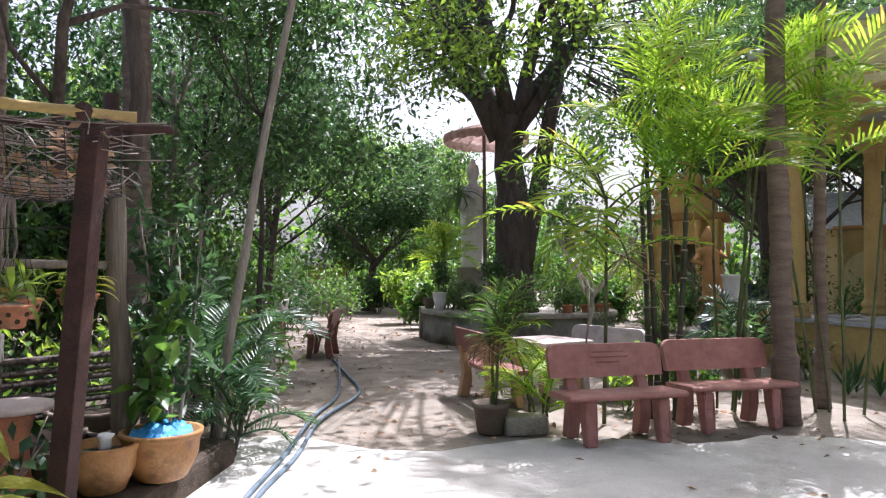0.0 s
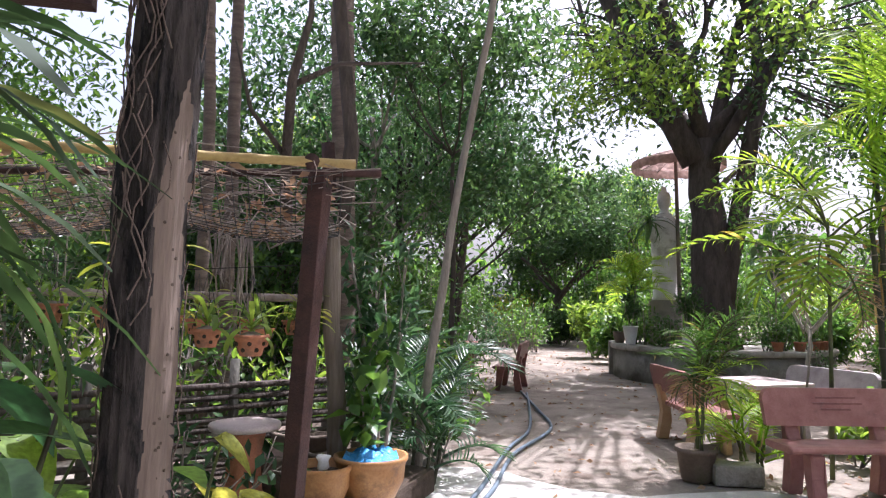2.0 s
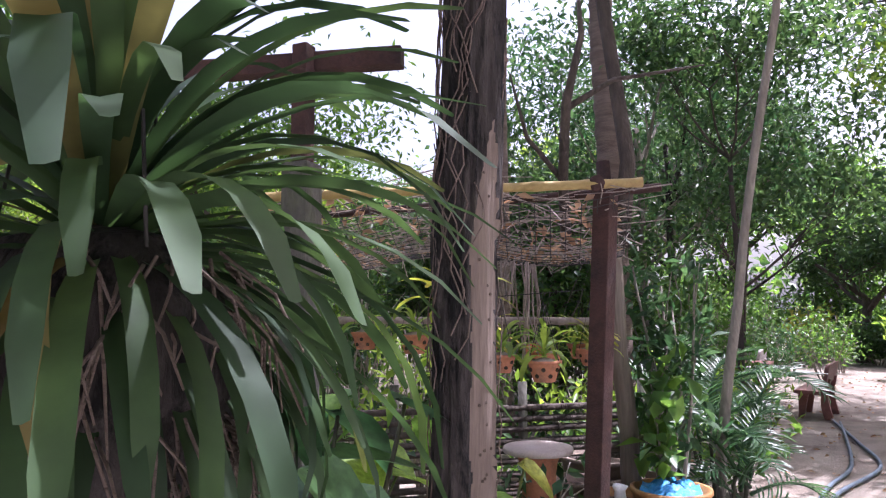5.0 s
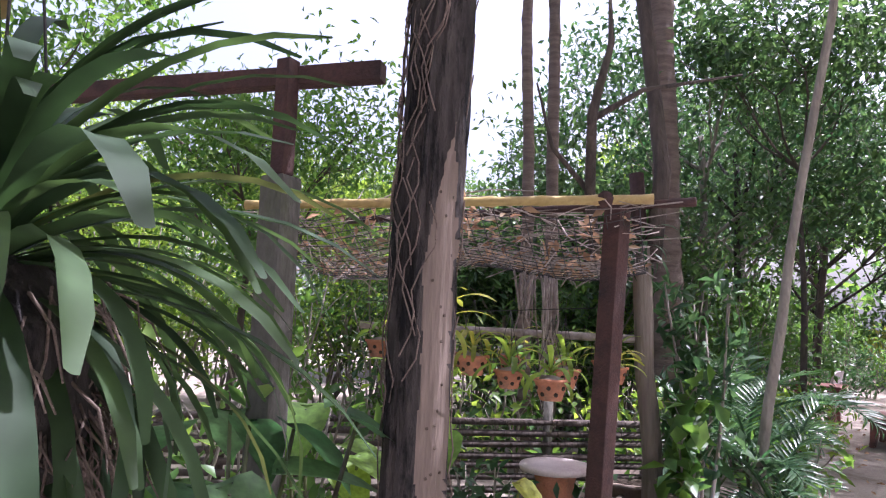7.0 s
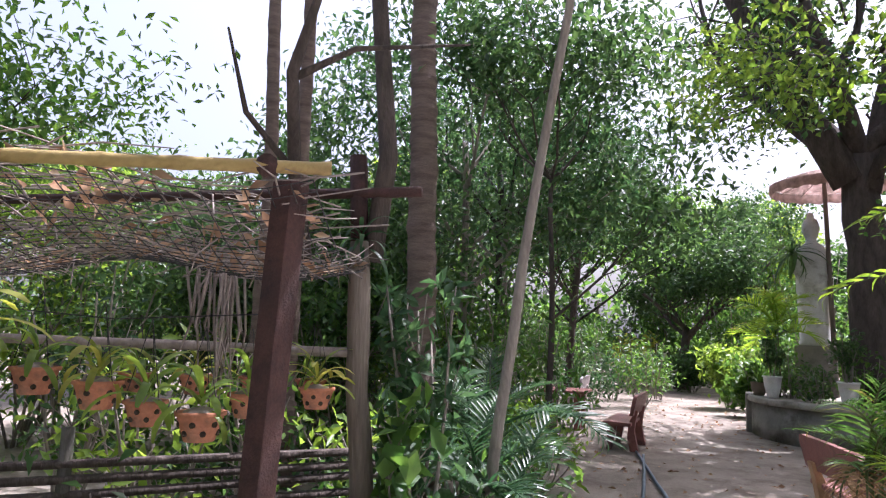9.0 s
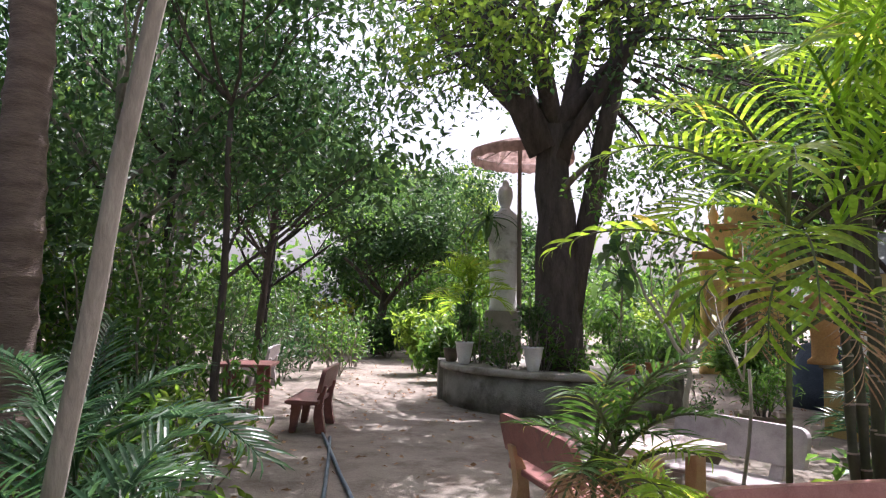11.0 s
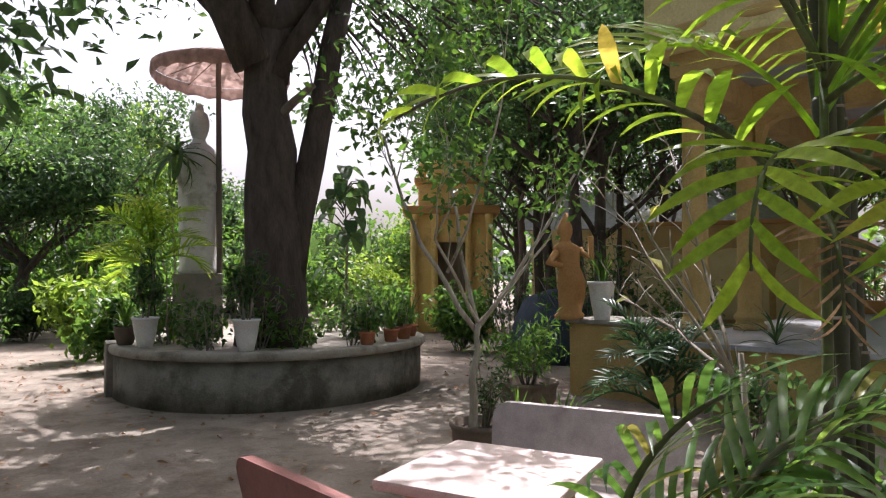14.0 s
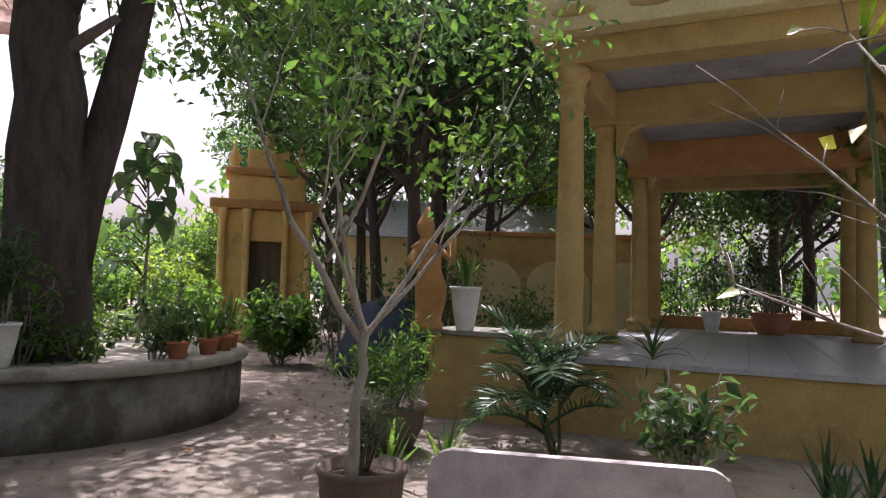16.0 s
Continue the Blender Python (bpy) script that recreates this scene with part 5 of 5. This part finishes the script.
stl = thing("clay_stool", (-2.4, 4.02, 0.2), "terracotta pedestal stool with pale round top", "stool")
mpart("pedestal", *lathe([(0.15, 0), (0.15, 0.04), (0.12, 0.08), (0.105, 0.25), (0.12, 0.4), (0.14, 0.46)], 24), "terracotta", stl)
mpart("top", *lathe([(0.13, 0.464), (0.22, 0.47), (0.225, 0.49), (0.22, 0.505), (0.01, 0.507)], 28), "terrazzo_pink", stl)
bush("potted_shrub", (-1.72, 4.44, 0.45), (0.5, 0.5, 0.85), 130, "leaf_mid", "potted shrub with large soft green leaves", 71, 0.17, 0.11, stems=4, category="plant")

# ---- white pots and plants on the planter rim ----
for k, (x, y) in enumerate([(-0.84, 14.9), (0.31, 13.93)]):
    wp = pot((x, y, 0.69), 0.155, 0.38, "white_pot", "white tapered plastic pot on the planter rim", "urn", group="white pots on the rim")
    bush("potted_shrub", (x, y, 1.02), (0.55, 0.55, 0.9), 420, "leaf_dark", "dark green bushy plant in a white pot", 300 + k, 0.13, 0.04, category="plant", stems=6)
pot((-1.1, 15.35, 0.69), 0.14, 0.24, "clay_dark", "dark clay pot on the planter rim", "bowl")
rosette("agave", (-1.1, 15.35, 0.9), 16, 0.5, 0.05, "leaf_mid", "pointed green agave in a dark pot", 319, 0.6, False, (25, 85), "plant")
for k, a in enumerate((-62, -48, -36, -24)):
    x, y = PC.x + 2.02 * math.cos(radians(a)), PC.y + 2.02 * math.sin(radians(a))
    pot((x, y, 0.69), 0.11, 0.17, "terracotta", "small terracotta pot on the planter rim", group="small pots on the rim")
    if k % 2:
        rosette("snake_plant", (x, y, 0.82), 12, 0.5, 0.045, "leaf_mid", "upright snake plant in a small pot", 310 + k, 0.2, False, (60, 88), "plant")
    else:
        bush("potted_shrub", (x, y, 0.82), (0.4, 0.4, 0.35), 120, "leaf_mid", "small leafy plant in a clay pot", 330 + k, 0.09, 0.05, category="plant", stems=5)
for k in range(13):
    a, r = radians(150 + k * 21), 1.35 + 0.35 * ((k * 5) % 3) / 2
    x, y = PC.x + r * math.cos(a), PC.y + r * math.sin(a)
    bush("planter_shrub", (x, y, 0.55), (0.8, 0.8, 0.5 + 0.25 * (k % 3)), 330, ("leaf_mid", "leaf_dark", "leaf_mid")[k % 3], "low leafy shrub growing in the planter", 350 + k, 0.11, 0.05, group="planter shrubs")
palm_clump("planter_palm", (-0.75, 15.6, 0.55), 2, "small dark palm growing beside the statue", 47, "small", 0.05, (1.4, 1.7), 9, "cane_dark", (1.1, 1.5), 0.03)

# ---- plants before the pavilion ----
pot((1.95, 10.75, 0), 0.27, 0.36, "clay_dark", "dark clay pot holding a small tree", "bowl")
tree("potted_tree", (1.8, 10.62, 0.3), (1.84, 10.6, 1.2), 0.04, 0.72, "slender pale-barked tree with small bright leaves", 83, "leaf_mid", "pale_bark", 3, 2, 10, 0.38, 0.09, 0.048, spread=0.55, rise=0.3, flare=1.15,
     extra=[((1.83, 10.6, 1.12), (1.3, 10.75, 2.05), 0.024), ((1.84, 10.6, 1.15), (2.55, 10.5, 2.15), 0.02), ((1.84, 10.6, 1.18), (1.75, 10.9, 2.3), 0.02), ((1.6, 10.66, 1.6), (1.65, 10.2, 2.5), 0.015)])
bush("potted_shrub", (1.98, 10.8, 0.3), (0.5, 0.5, 0.62), 500, "leaf_dark", "dense small-leaved shrub in a clay pot", 84, 0.05, 0.025, category="plant", stems=9)
pot((3.2, 12.3, 0), 0.33, 0.4, "clay_dark", "wide clay pot of bushy plant", "bowl")
bush("potted_shrub", (3.2, 12.3, 0.34), (1.0, 1.0, 0.75), 620, "leaf_mid", "bushy feathery plant in a wide pot", 85, 0.16, 0.03, category="plant", stems=10)
pot((3.6, 9.55, 0), 0.25, 0.32, "clay_dark", "dark clay pot beside the bench", "bowl")
bush("potted_shrub", (3.6, 9.55, 0.28), (0.75, 0.75, 0.75), 300, "leaf_dark", "leafy shrub in a clay pot", 86, 0.13, 0.06, category="plant", stems=8)
palm_clump("young_palm", (4.35, 11.25, 0), 4, "young palm growing before the yellow wall", 87, "small_dark", 0.15, (0.35, 0.7), 6, "cane", (1.0, 1.5), 0.2)
for k, (x, y) in enumerate([(2.6, 11.4), (2.9, 11.1), (4.9, 9.25), (3.2, 8.5), (5.05, 9.0), (4.7, 9.05)]):
    rosette("snake_plant", (x, y, 0), 12, 0.45, 0.05, "leaf_blue" if k > 1 else "leaf_mid", "upright pointed leaves of a snake plant", 400 + k, 0.25, False, (50, 85), "plant", "snake plants")
bush("garden_shrub", (4.8, 10.3, 0), (0.7, 0.7, 0.6), 200, "leaf_mid", "small leafy shrub before the yellow podium", 89, 0.11, 0.05)
dn = thing("dancing_statue", (4.42, 13.38, 0.99), "orange terracotta statue of a dancing figure", "statue")
v, f = lathe([(0.2, 0), (0.21, 0.05), (0.16, 0.1), (0.19, 0.3), (0.2, 0.5), (0.15, 0.68), (0.17, 0.85), (0.2, 0.95), (0.09, 1.02), (0.07, 1.06), (0.11, 1.14), (0.11, 1.22), (0.06, 1.32), (0.02, 1.42)], 20)
v = [(x + 0.05 * math.sin(z * 4), y * 0.8, z) for x, y, z in v]
mpart("figure", *merge((v, f), tube([(0.17, 0, 0.92), (0.33, -0.05, 0.8), (0.3, -0.08, 1.1)], [0.06, 0.055, 0.04], 8), tube([(-0.15, 0, 0.92), (-0.32, -0.05, 0.75), (-0.18, -0.15, 0.7)], [0.06, 0.055, 0.04], 8)), "ochre_deep", dn)
pot((4.68, 13.0, 0.99), 0.17, 0.5, "white_pot", "tall white planter urn on the wall", "urn")
rosette("snake_plant", (4.68, 13.0, 1.42), 14, 0.55, 0.05, "leaf_mid", "upright snake plant in a white urn", 420, 0.2, False, (62, 88), "plant", "snake plants")
pot((PAV @ Vector((1.2, 6.0, FL))), 0.17, 0.4, "white_pot", "white tapered pot in the pavilion", "urn")
pot((PAV @ Vector((2.2, 6.4, FL))), 0.35, 0.4, "terracotta", "dark red clay pot in the pavilion", "bowl")
bush("potted_shrub", (PAV @ Vector((2.2, 6.4, FL + 0.35))), (1.0, 1.0, 1.5), 700, "leaf_dark", "dark bushy plant in the pavilion", 88, 0.12, 0.05, category="plant", stems=9)
rosette("spiky_plant", (PAV @ Vector((0.9, -0.05, FL))), 16, 0.6, 0.045, "leaf_dark", "dark drooping spiky plant on the pavilion edge", 430, 1.2, False, (20, 85), "plant")
for k, (u, w, h) in enumerate(((1.3, 9.4, 3.2), (2.4, 9.8, 2.6), (0.3, 9.9, 2.4))):
    q = PAV @ Vector((u, w, 0))
    bush("wall_shrub", q, (1.7, 1.7, h), 900, "leaf_dark" if k < 2 else "leaf_mid", "dark leafy shrub growing behind the pavilion", 970 + k, 0.14, 0.06, stems=10, group="wall shrubs")
tp = thing("tarp_heap", (6.2, 16.6, 0), "dark blue tarpaulin heap by the wall", "tarpaulin")
v, f = lathe([(0.9, -0.02), (0.95, 0.3), (0.85, 0.8), (0.6, 1.15), (0.2, 1.3), (0.01, 1.32)], 24, 0.06)
mpart("cover", [(x + 0.06 * noise.noise(Vector((x * 3, y * 3, z * 3))), y, z) for x, y, z in v], f, "dark_cloth", tp)

# ---- woods on the left of the path ----
lean = tree("leaning_tree", (-1.88, 5.62, 0), (-1.1, 5.28, 4.2), 0.043, 1.4, "slim pale trunk leaning over the path", 91, "leaf_dark", "bark_grey", 3, 3, 60, 0.6, 0.13, 0.06, flare=1.2)
tall_palm("ringed_palm", (-3.88, 8.0, 0), (-4.1, 8.0, 8.5), 0.19, "ringed brown palm trunk in the shade", 92)
tall_palm("tall_palm", (-4.66, 6.3, 0), (-4.7, 6.35, 9.5), 0.075, "tall slim palm trunk against the sky", 93)
tall_palm("tall_palm", (-4.85, 6.95, 0), (-4.95, 7.0, 10.5), 0.085, "tall slim palm trunk against the sky", 94)
bb = thing("bare_branch", (-2.35, 4.35, 1.95), "bare dark forked branch", "branch")
mpart("limb", *tube([(0, 0, 0), (0.2, -0.35, 0.45), (0.39, -0.6, 0.85), (0.45, -0.5, 1.3), (0.4, -0.45, 1.7)], [0.04, 0.035, 0.03, 0.02, 0.008], 7), "bark_dark", bb)
mpart("side_branch", *tube([(0.38, -0.58, 0.83), (0.6, -0.4, 1.0), (1.0, 0.0, 1.1)], [0.022, 0.015, 0.006], 6), "bark_dark", bb)
mpart("side_branch", *tube([(0.2, -0.34, 0.44), (0.1, -0.6, 0.7), (0.05, -0.7, 1.1)], [0.02, 0.014, 0.006], 6), "bark_dark", bb)

rgw = random.Random(2024)
LW = "slender woodland tree with dark green leaves"
woods = [(-3.0, 9.6, 6.0, 0.05), (-4.6, 10.2, 7.5, 0.08), (-5.2, 12.6, 8.0, 0.09), (-6.4, 10.5, 4.2, 0.06), (-6.2, 14.6, 8.0, 0.1), (-7.8, 12.5, 4.8, 0.07), (-5.8, 18.0, 8.5, 0.1),
         (-8.2, 17.0, 9.0, 0.12), (-7.0, 21.5, 9.0, 0.12), (-10.0, 20.5, 9.5, 0.12), (-6.6, 7.8, 3.6, 0.05), (-10.5, 14.5, 5.0, 0.08), (-5.4, 9.2, 5.0, 0.05)]
for k, (x, y, h, r) in enumerate(woods):
    tree("woodland_tree", (x, y, 0), (x + rgw.uniform(-0.5, 0.5), y + rgw.uniform(-0.5, 0.5), h * 0.62), r, h * 0.24, LW, 500 + k, ("leaf_dark", "leaf_blue", "leaf_dark", "leaf_mid", "leaf_blue")[k % 5], ("bark_dark", "bark_grey", "bark")[k % 3],
         3, 7, 27, 0.8, 0.15, 0.065, along=0.8, flare=1.2, group="woodland trees")
for k, (x, y, h, r) in enumerate([(-6.0, 3.4, 4.4, 0.05), (-8.5, 5.2, 3.8, 0.05), (-5.6, 0.6, 4.0, 0.05), (-8.0, 0.2, 4.6, 0.06), (-9.5, 8.5, 4.2, 0.06), (-11.0, 3.0, 5.2, 0.08)]):
    tree("garden_tree", (x, y, 0), (x + 0.2, y + 0.1, h * 0.6), r, h * 0.26, "small garden tree with light open leaves", 540 + k, ("leaf_mid", "leaf_light")[k % 2], "bark_dark", 3, 6, 52, 0.6, 0.095, 0.04, along=0.6, flare=1.2, group="garden trees")
for k in range(34):
    f = k / 33
    x = -3.0 - 4.2 * ((k * 7) % 5) / 4 - 1.4 * f
    y = 5.4 + 17.5 * f
    h = rgw.uniform(0.8, 2.6) if y > 8.5 else rgw.uniform(0.5, 0.9)
    if x > -5.7 and 11 < y < 17.5:
        x -= 3.2
    bush("woodland_shrub", (x, y, 0), (1.7, 1.7, h), 420, ("leaf_mid", "leaf_dark", "leaf_mid", "leaf_blue", "leaf_dark")[k % 5], "dense leafy undergrowth shrub", 600 + k, 0.17, 0.06, group="undergrowth shrubs")
for k, (x, y, h) in enumerate([(-3.2, 2.6, 1.3), (-3.9, 4.6, 1.5), (-4.8, 3.4, 2.2), (-5.5, 5.0, 2.2), (-2.7, 1.5, 1.4), (-4.0, 1.0, 1.8), (-2.2, 0.6, 1.2), (-3.2, 0.0, 1.6), (-5.8, 2.0, 2.2), (-3.0, 5.9, 1.2), (-4.4, 6.0, 1.6), (-2.5, 3.7, 0.9), (-1.75, 0.75, 1.2), (-2.1, 1.3, 1.3), (-1.5, 0.35, 1.1), (-2.4, -0.4, 1.5)]):
    bush("garden_shrub", (x, y, 0), (1.3, 1.3, h), 330, ("leaf_mid", "leaf_light", "leaf_mid", "leaf_blue")[k % 4], "leafy garden shrub behind the posts", 640 + k, 0.13, 0.055, group="garden shrubs")
palm_clump("dark_palm", (-1.75, 5.3, 0), 4, "dark low palm beside the path", 97, "small_dark", 0.22, (0.3, 0.8), 6, "cane_dark", (0.75, 1.15), 0.3)
add_frond(palm_clump("dark_palm", (-2.3, 6.6, 0), 3, "dark blue-green palm beside the path", 98, "areca_dark", 0.15, (0.5, 0.9), 6, "cane_dark", (0.6, 0.8), 0.2), "areca_dark", 1, (0.1, 0, 0.9), -20, 25, 0.8)
bush("path_shrub", (-1.95, 6.3, 0), (0.9, 0.9, 0.8), 320, "leaf_mid", "leafy shrub at the path's edge", 660, 0.16, 0.06)
bush("path_shrub", (-2.6, 8.6, 0), (1.1, 1.1, 0.9), 380, "leaf_light", "leafy shrub at the path's edge", 661, 0.14, 0.05)
bush("path_shrub", (-3.9, 10.4, 0), (1.0, 1.0, 0.7), 420, "leaf_light", "leafy shrub at the path's edge", 662, 0.12, 0.04)

# broad leaves beside the rough tree
def heart_leaf(parent, stem_from, at, yaw, pitch, size, mat, name="leaf"):
    out = [(0, 0), (-0.12, 0.18), (-0.1, 0.34), (0.08, 0.42), (0.4, 0.36), (0.75, 0.18), (1.0, 0.0)]
    vs, fs = [], []
    for x, w in out:
        z = -0.25 * x * x
        vs += [(x, w, z + 0.18 * w), (x, 0, z), (x, -w, z + 0.18 * w)]
    for i in range(len(out) - 1):
        a = i * 3
        fs += [(a, a + 1, a + 4, a + 3), (a + 1, a + 2, a + 5, a + 4)]
    mpart(name, vs, fs, mat, parent, m=Matrix.Translation(at) @ pose(0, 0, 0, 0, -pitch, yaw) @ Matrix.Scale(size, 4))
    mid = (Vector(stem_from) + Vector(at)) / 2 + Vector((0, 0, 0.08))
    mpart("stalk", *tube([stem_from, mid, at], [0.012, 0.009, 0.006], 6), "cane", parent)


for k, (x, y, n, hh, mat) in enumerate([(-1.45, 1.4, 14, 1.2, "leaf_blue"), (-1.75, 2.35, 6, 0.95, "leaf_mid"), (-1.3, 1.1, 13, 1.12, "leaf_blue"), (-1.9, 2.9, 5, 0.75, "leaf_yellow"), (-2.3, 2.2, 7, 1.1, "leaf_light"), (-2.2, 5.2, 6, 0.8, "leaf_blue")]):
    t = thing("taro_plant", (x, y, 0), "broad heart-shaped leaves on tall stalks", "plant", "taro plants")
    rg = random.Random(700 + k)
    for j in range(n):
        a = rg.uniform(0, 360)
        r = rg.uniform(0.12, 0.4)
        heart_leaf(t, (0.02 * j, 0, 0), (r * math.cos(radians(a)), r * math.sin(radians(a)), hh * rg.uniform(0.5, 1.15)), a, rg.uniform(-50, 10), rg.uniform(0.2, 0.34), mat)

rl = thing("round_leaf_shrub", (2.0, 16.3, 0.5), "tall shrub with big dark round leaves", "shrub")
rg = random.Random(731)
mpart("stem", *tube(bend((0, 0, 0), (0.05, 0, 2.7), 7, rg, 0.05), [0.03 - 0.003 * i for i in range(8)], 7), "bark_grey", rl)
for j in range(46):
    a, z = rg.uniform(0, 360), rg.uniform(1.1, 2.9)
    r = rg.uniform(0.15, 0.55) * (1.15 - abs(z - 1.9) * 0.45)
    heart_leaf(rl, (0.02, 0, z - 0.15), (r * math.cos(radians(a)), r * math.sin(radians(a)), z), a, rg.uniform(-75, -20), rg.uniform(0.2, 0.32), "leaf_dark")
rosette("hanging_plant", (-0.52, 16.38, 3.4), 40, 0.75, 0.075, "leaf_dark", "dark drooping plant hanging at the statue's side", 732, 2.2, False, (-30, 60), "plant")

# ---- far end of the path and beyond ----
tree("dark_garden_tree", (-4.6, 26.5, 0), (-4.5, 26.5, 2.2), 0.2, 2.6, "dark spreading garden tree at the path's end", 750, "leaf_dark", "bark_dark", 4, 6, 40, 0.8, 0.2, 0.09, along=0.4, spread=0.75)
for k, (x, y, h, w, mat) in enumerate([(-6.2, 26.0, 1.8, 2.2, "leaf_yellow"), (-4.0, 25.0, 1.3, 1.8, "leaf_dark"), (-2.6, 24.6, 2.8, 2.2, "leaf_mid"), (-1.6, 22.5, 2.2, 1.8, "leaf_mid"), (-2.2, 20.0, 1.5, 1.5, "leaf_light"), (-7.8, 25.0, 2.2, 2.4, "leaf_mid"), (-1.4, 18.3, 1.2, 1.2, "leaf_mid"),
                                 (-3.2, 28.0, 4.5, 3.0, "leaf_mid"), (-0.6, 26.0, 4.5, 3.2, "leaf_mid"), (1.8, 24.5, 3.4, 2.6, "leaf_mid"), (4.6, 22.6, 2.0, 2.0, "leaf_light"), (3.6, 19.5, 1.4, 1.5, "leaf_mid"), (5.0, 18.6, 1.2, 1.4, "leaf_mid"), (-9.5, 24.0, 3.0, 3.0, "leaf_mid")]):
    bush("garden_shrub", (x, y, 0), (w, w, h), 1700, mat, "rounded leafy shrub in dappled sun", 760 + k, 0.2, 0.085, stems=12, group="far garden shrubs")
for k in range(16):
    a = radians(-84 + 62 * k / 15)
    r = 10.5 + 2.5 * ((k * 3) % 4) / 3
    bush("hedge_shrub", (r * math.sin(a), r * math.cos(a), 0), (3.0, 3.0, 2.6 + 0.5 * (k % 3)), 2400, ("leaf_mid", "leaf_light", "leaf_dark")[k % 3], "tall dense hedge shrub closing the garden", 940 + k, 0.14, 0.06, stems=14, group="hedge shrubs")
for k, (x, y, h) in enumerate([(6.3, 16.0, 2.4), (7.6, 16.6, 2.8), (8.8, 16.4, 1.4), (5.6, 17.4, 2.2), (10.0, 17.3, 1.6), (14.0, 17.0, 2.6), (15.5, 18.5, 3.2), (16.5, 16.0, 3.0), (14.8, 20.0, 3.4)]):
    bush("wall_shrub", (x, y, 0), (1.5, 1.5, h), 600, ("leaf_mid", "leaf_dark")[k % 2], "leafy shrub growing before the ochre wall", 980 + k, 0.13, 0.06, stems=9, group="wall shrubs")
for k in range(15):
    bush("hedge_shrub", (-13 + 1.45 * k, 30.0 + 1.5 * ((k * 5) % 3), 0), (3.2, 3.0, 2.4 + 0.8 * (k % 3)), 1500, ("leaf_mid", "leaf_dark", "leaf_mid")[k % 3], "tall dense hedge shrub closing the garden", 1000 + k, 0.26, 0.13, stems=12, group="hedge shrubs")
for k, (x, y, h) in enumerate([(10.6, 26.5, 10.0), (12.6, 23.5, 9.5)]):
    tree("shade_tree", (x, y, 0), (x, y, h * 0.5), 0.17, h * 0.3, "tall dense dark shade tree behind the wall", 1030 + k, "leaf_dark", "bark_dark", 4, 6, 36, 1.0, 0.22, 0.11, along=0.4, group="shade trees")
# The last five are unseen, added behind the camera to cut southern skylight.
back = [(-16, 20, 6), (-14, 27, 8), (-11, 33, 11), (-7, 35, 9), (-3, 37, 7.5), (1.5, 36, 5), (5.5, 38, 3.6), (10, 38, 3.8), (14, 33, 10), (19, 30, 11), (22, 24, 11), (21, 17, 10), (18, 11, 10), (13.5, 8, 9), (-15, 12, 5), (-15, 4, 4.5), (-14, -3, 4.5), (-9, -6, 9), (-3.5, -8, 10), (2.5, -8.5, 10), (8.5, -7, 10), (12, -1.5, 10)]
for k, (x, y, h) in enumerate(back):
    tree("background_tree", (x, y, 0), (x, y, h * 0.5), 0.2, h * 0.33, "large leafy tree around the garden, the southern ones unseen sky blockers", 800 + k, ("leaf_mid", "leaf_light", "leaf_dark")[k % 3], "bark_dark", 3, 9, 70, 1.3, 0.3, 0.14, along=0.85, group="background trees")
for k, (x, y, h, mat) in enumerate([(8.3, 20.4, 8.0, "leaf_dark"), (9.2, 22.5, 9.0, "leaf_mid"), (12.0, 20.5, 9.0, "leaf_dark"), (14.5, 17.0, 8.5, "leaf_dark"), (16.0, 14.0, 8.0, "leaf_mid"), (8.2, 18.2, 8.5, "leaf_dark"), (7.0, 17.2, 8.0, "leaf_dark")]):
    tree("shade_tree", (x, y, 0), (x - 0.2, y, h * 0.55), 0.16, h * 0.3, "tall dense dark shade tree beside the yard", 850 + k + (2 if k > 4 else 0), mat, "bark_dark", 4, 7, 26, 0.8, 0.17, 0.08, along=0.6, group="shade trees")
far = []
for k in range(70):
    a = radians(-120 + 240 * k / 69)
    far.append((70 * math.sin(a) * rgw.uniform(0.9, 1.1), 70 * math.cos(a) * rgw.uniform(0.9, 1.1), rgw.uniform(1.0, 7.5)))
fw = thing("far_woods", (0, 0, 0), "distant line of hazy green woods", "woods", kind="stuff")
leaves("foliage", clumps([(x, y, z * q) for x, y, z in far for q in (0.2, 0.6, 1.0)], 60, 6.0, 900), 900, 1.3, 0.8, "leaf_mid", fw)
mpart("trunks", *merge(*[tube([(x, y, 0), (x, y, z)], [0.25, 0.15], 5) for x, y, z in far]), "bark_dark", fw)

# ---- fallen leaves ----
rs = np.random.RandomState(77)
n = 1500
lx, ly = rs.uniform(-4.5, 5.5, n), rs.uniform(2.5, 22, n)
keep = (lx > -3.2 - 0.1 * ly) & (np.hypot(lx - PC.x, ly - PC.y) > PR + 0.1) & ((ly > 6.3) | (rs.uniform(0, 1, n) < 0.12))
lc = np.stack([lx, ly, np.full(n, 0.006) + 0.014 * (ly < 7)], 1)[keep]
lit = leaves("leaf_litter", lc, 78, 0.085, 0.04, "leaf_dry", None, 0.0, 0.08)
tagged(lit, "scattered dry brown fallen leaves on the ground", "leaf litter", kind="stuff")
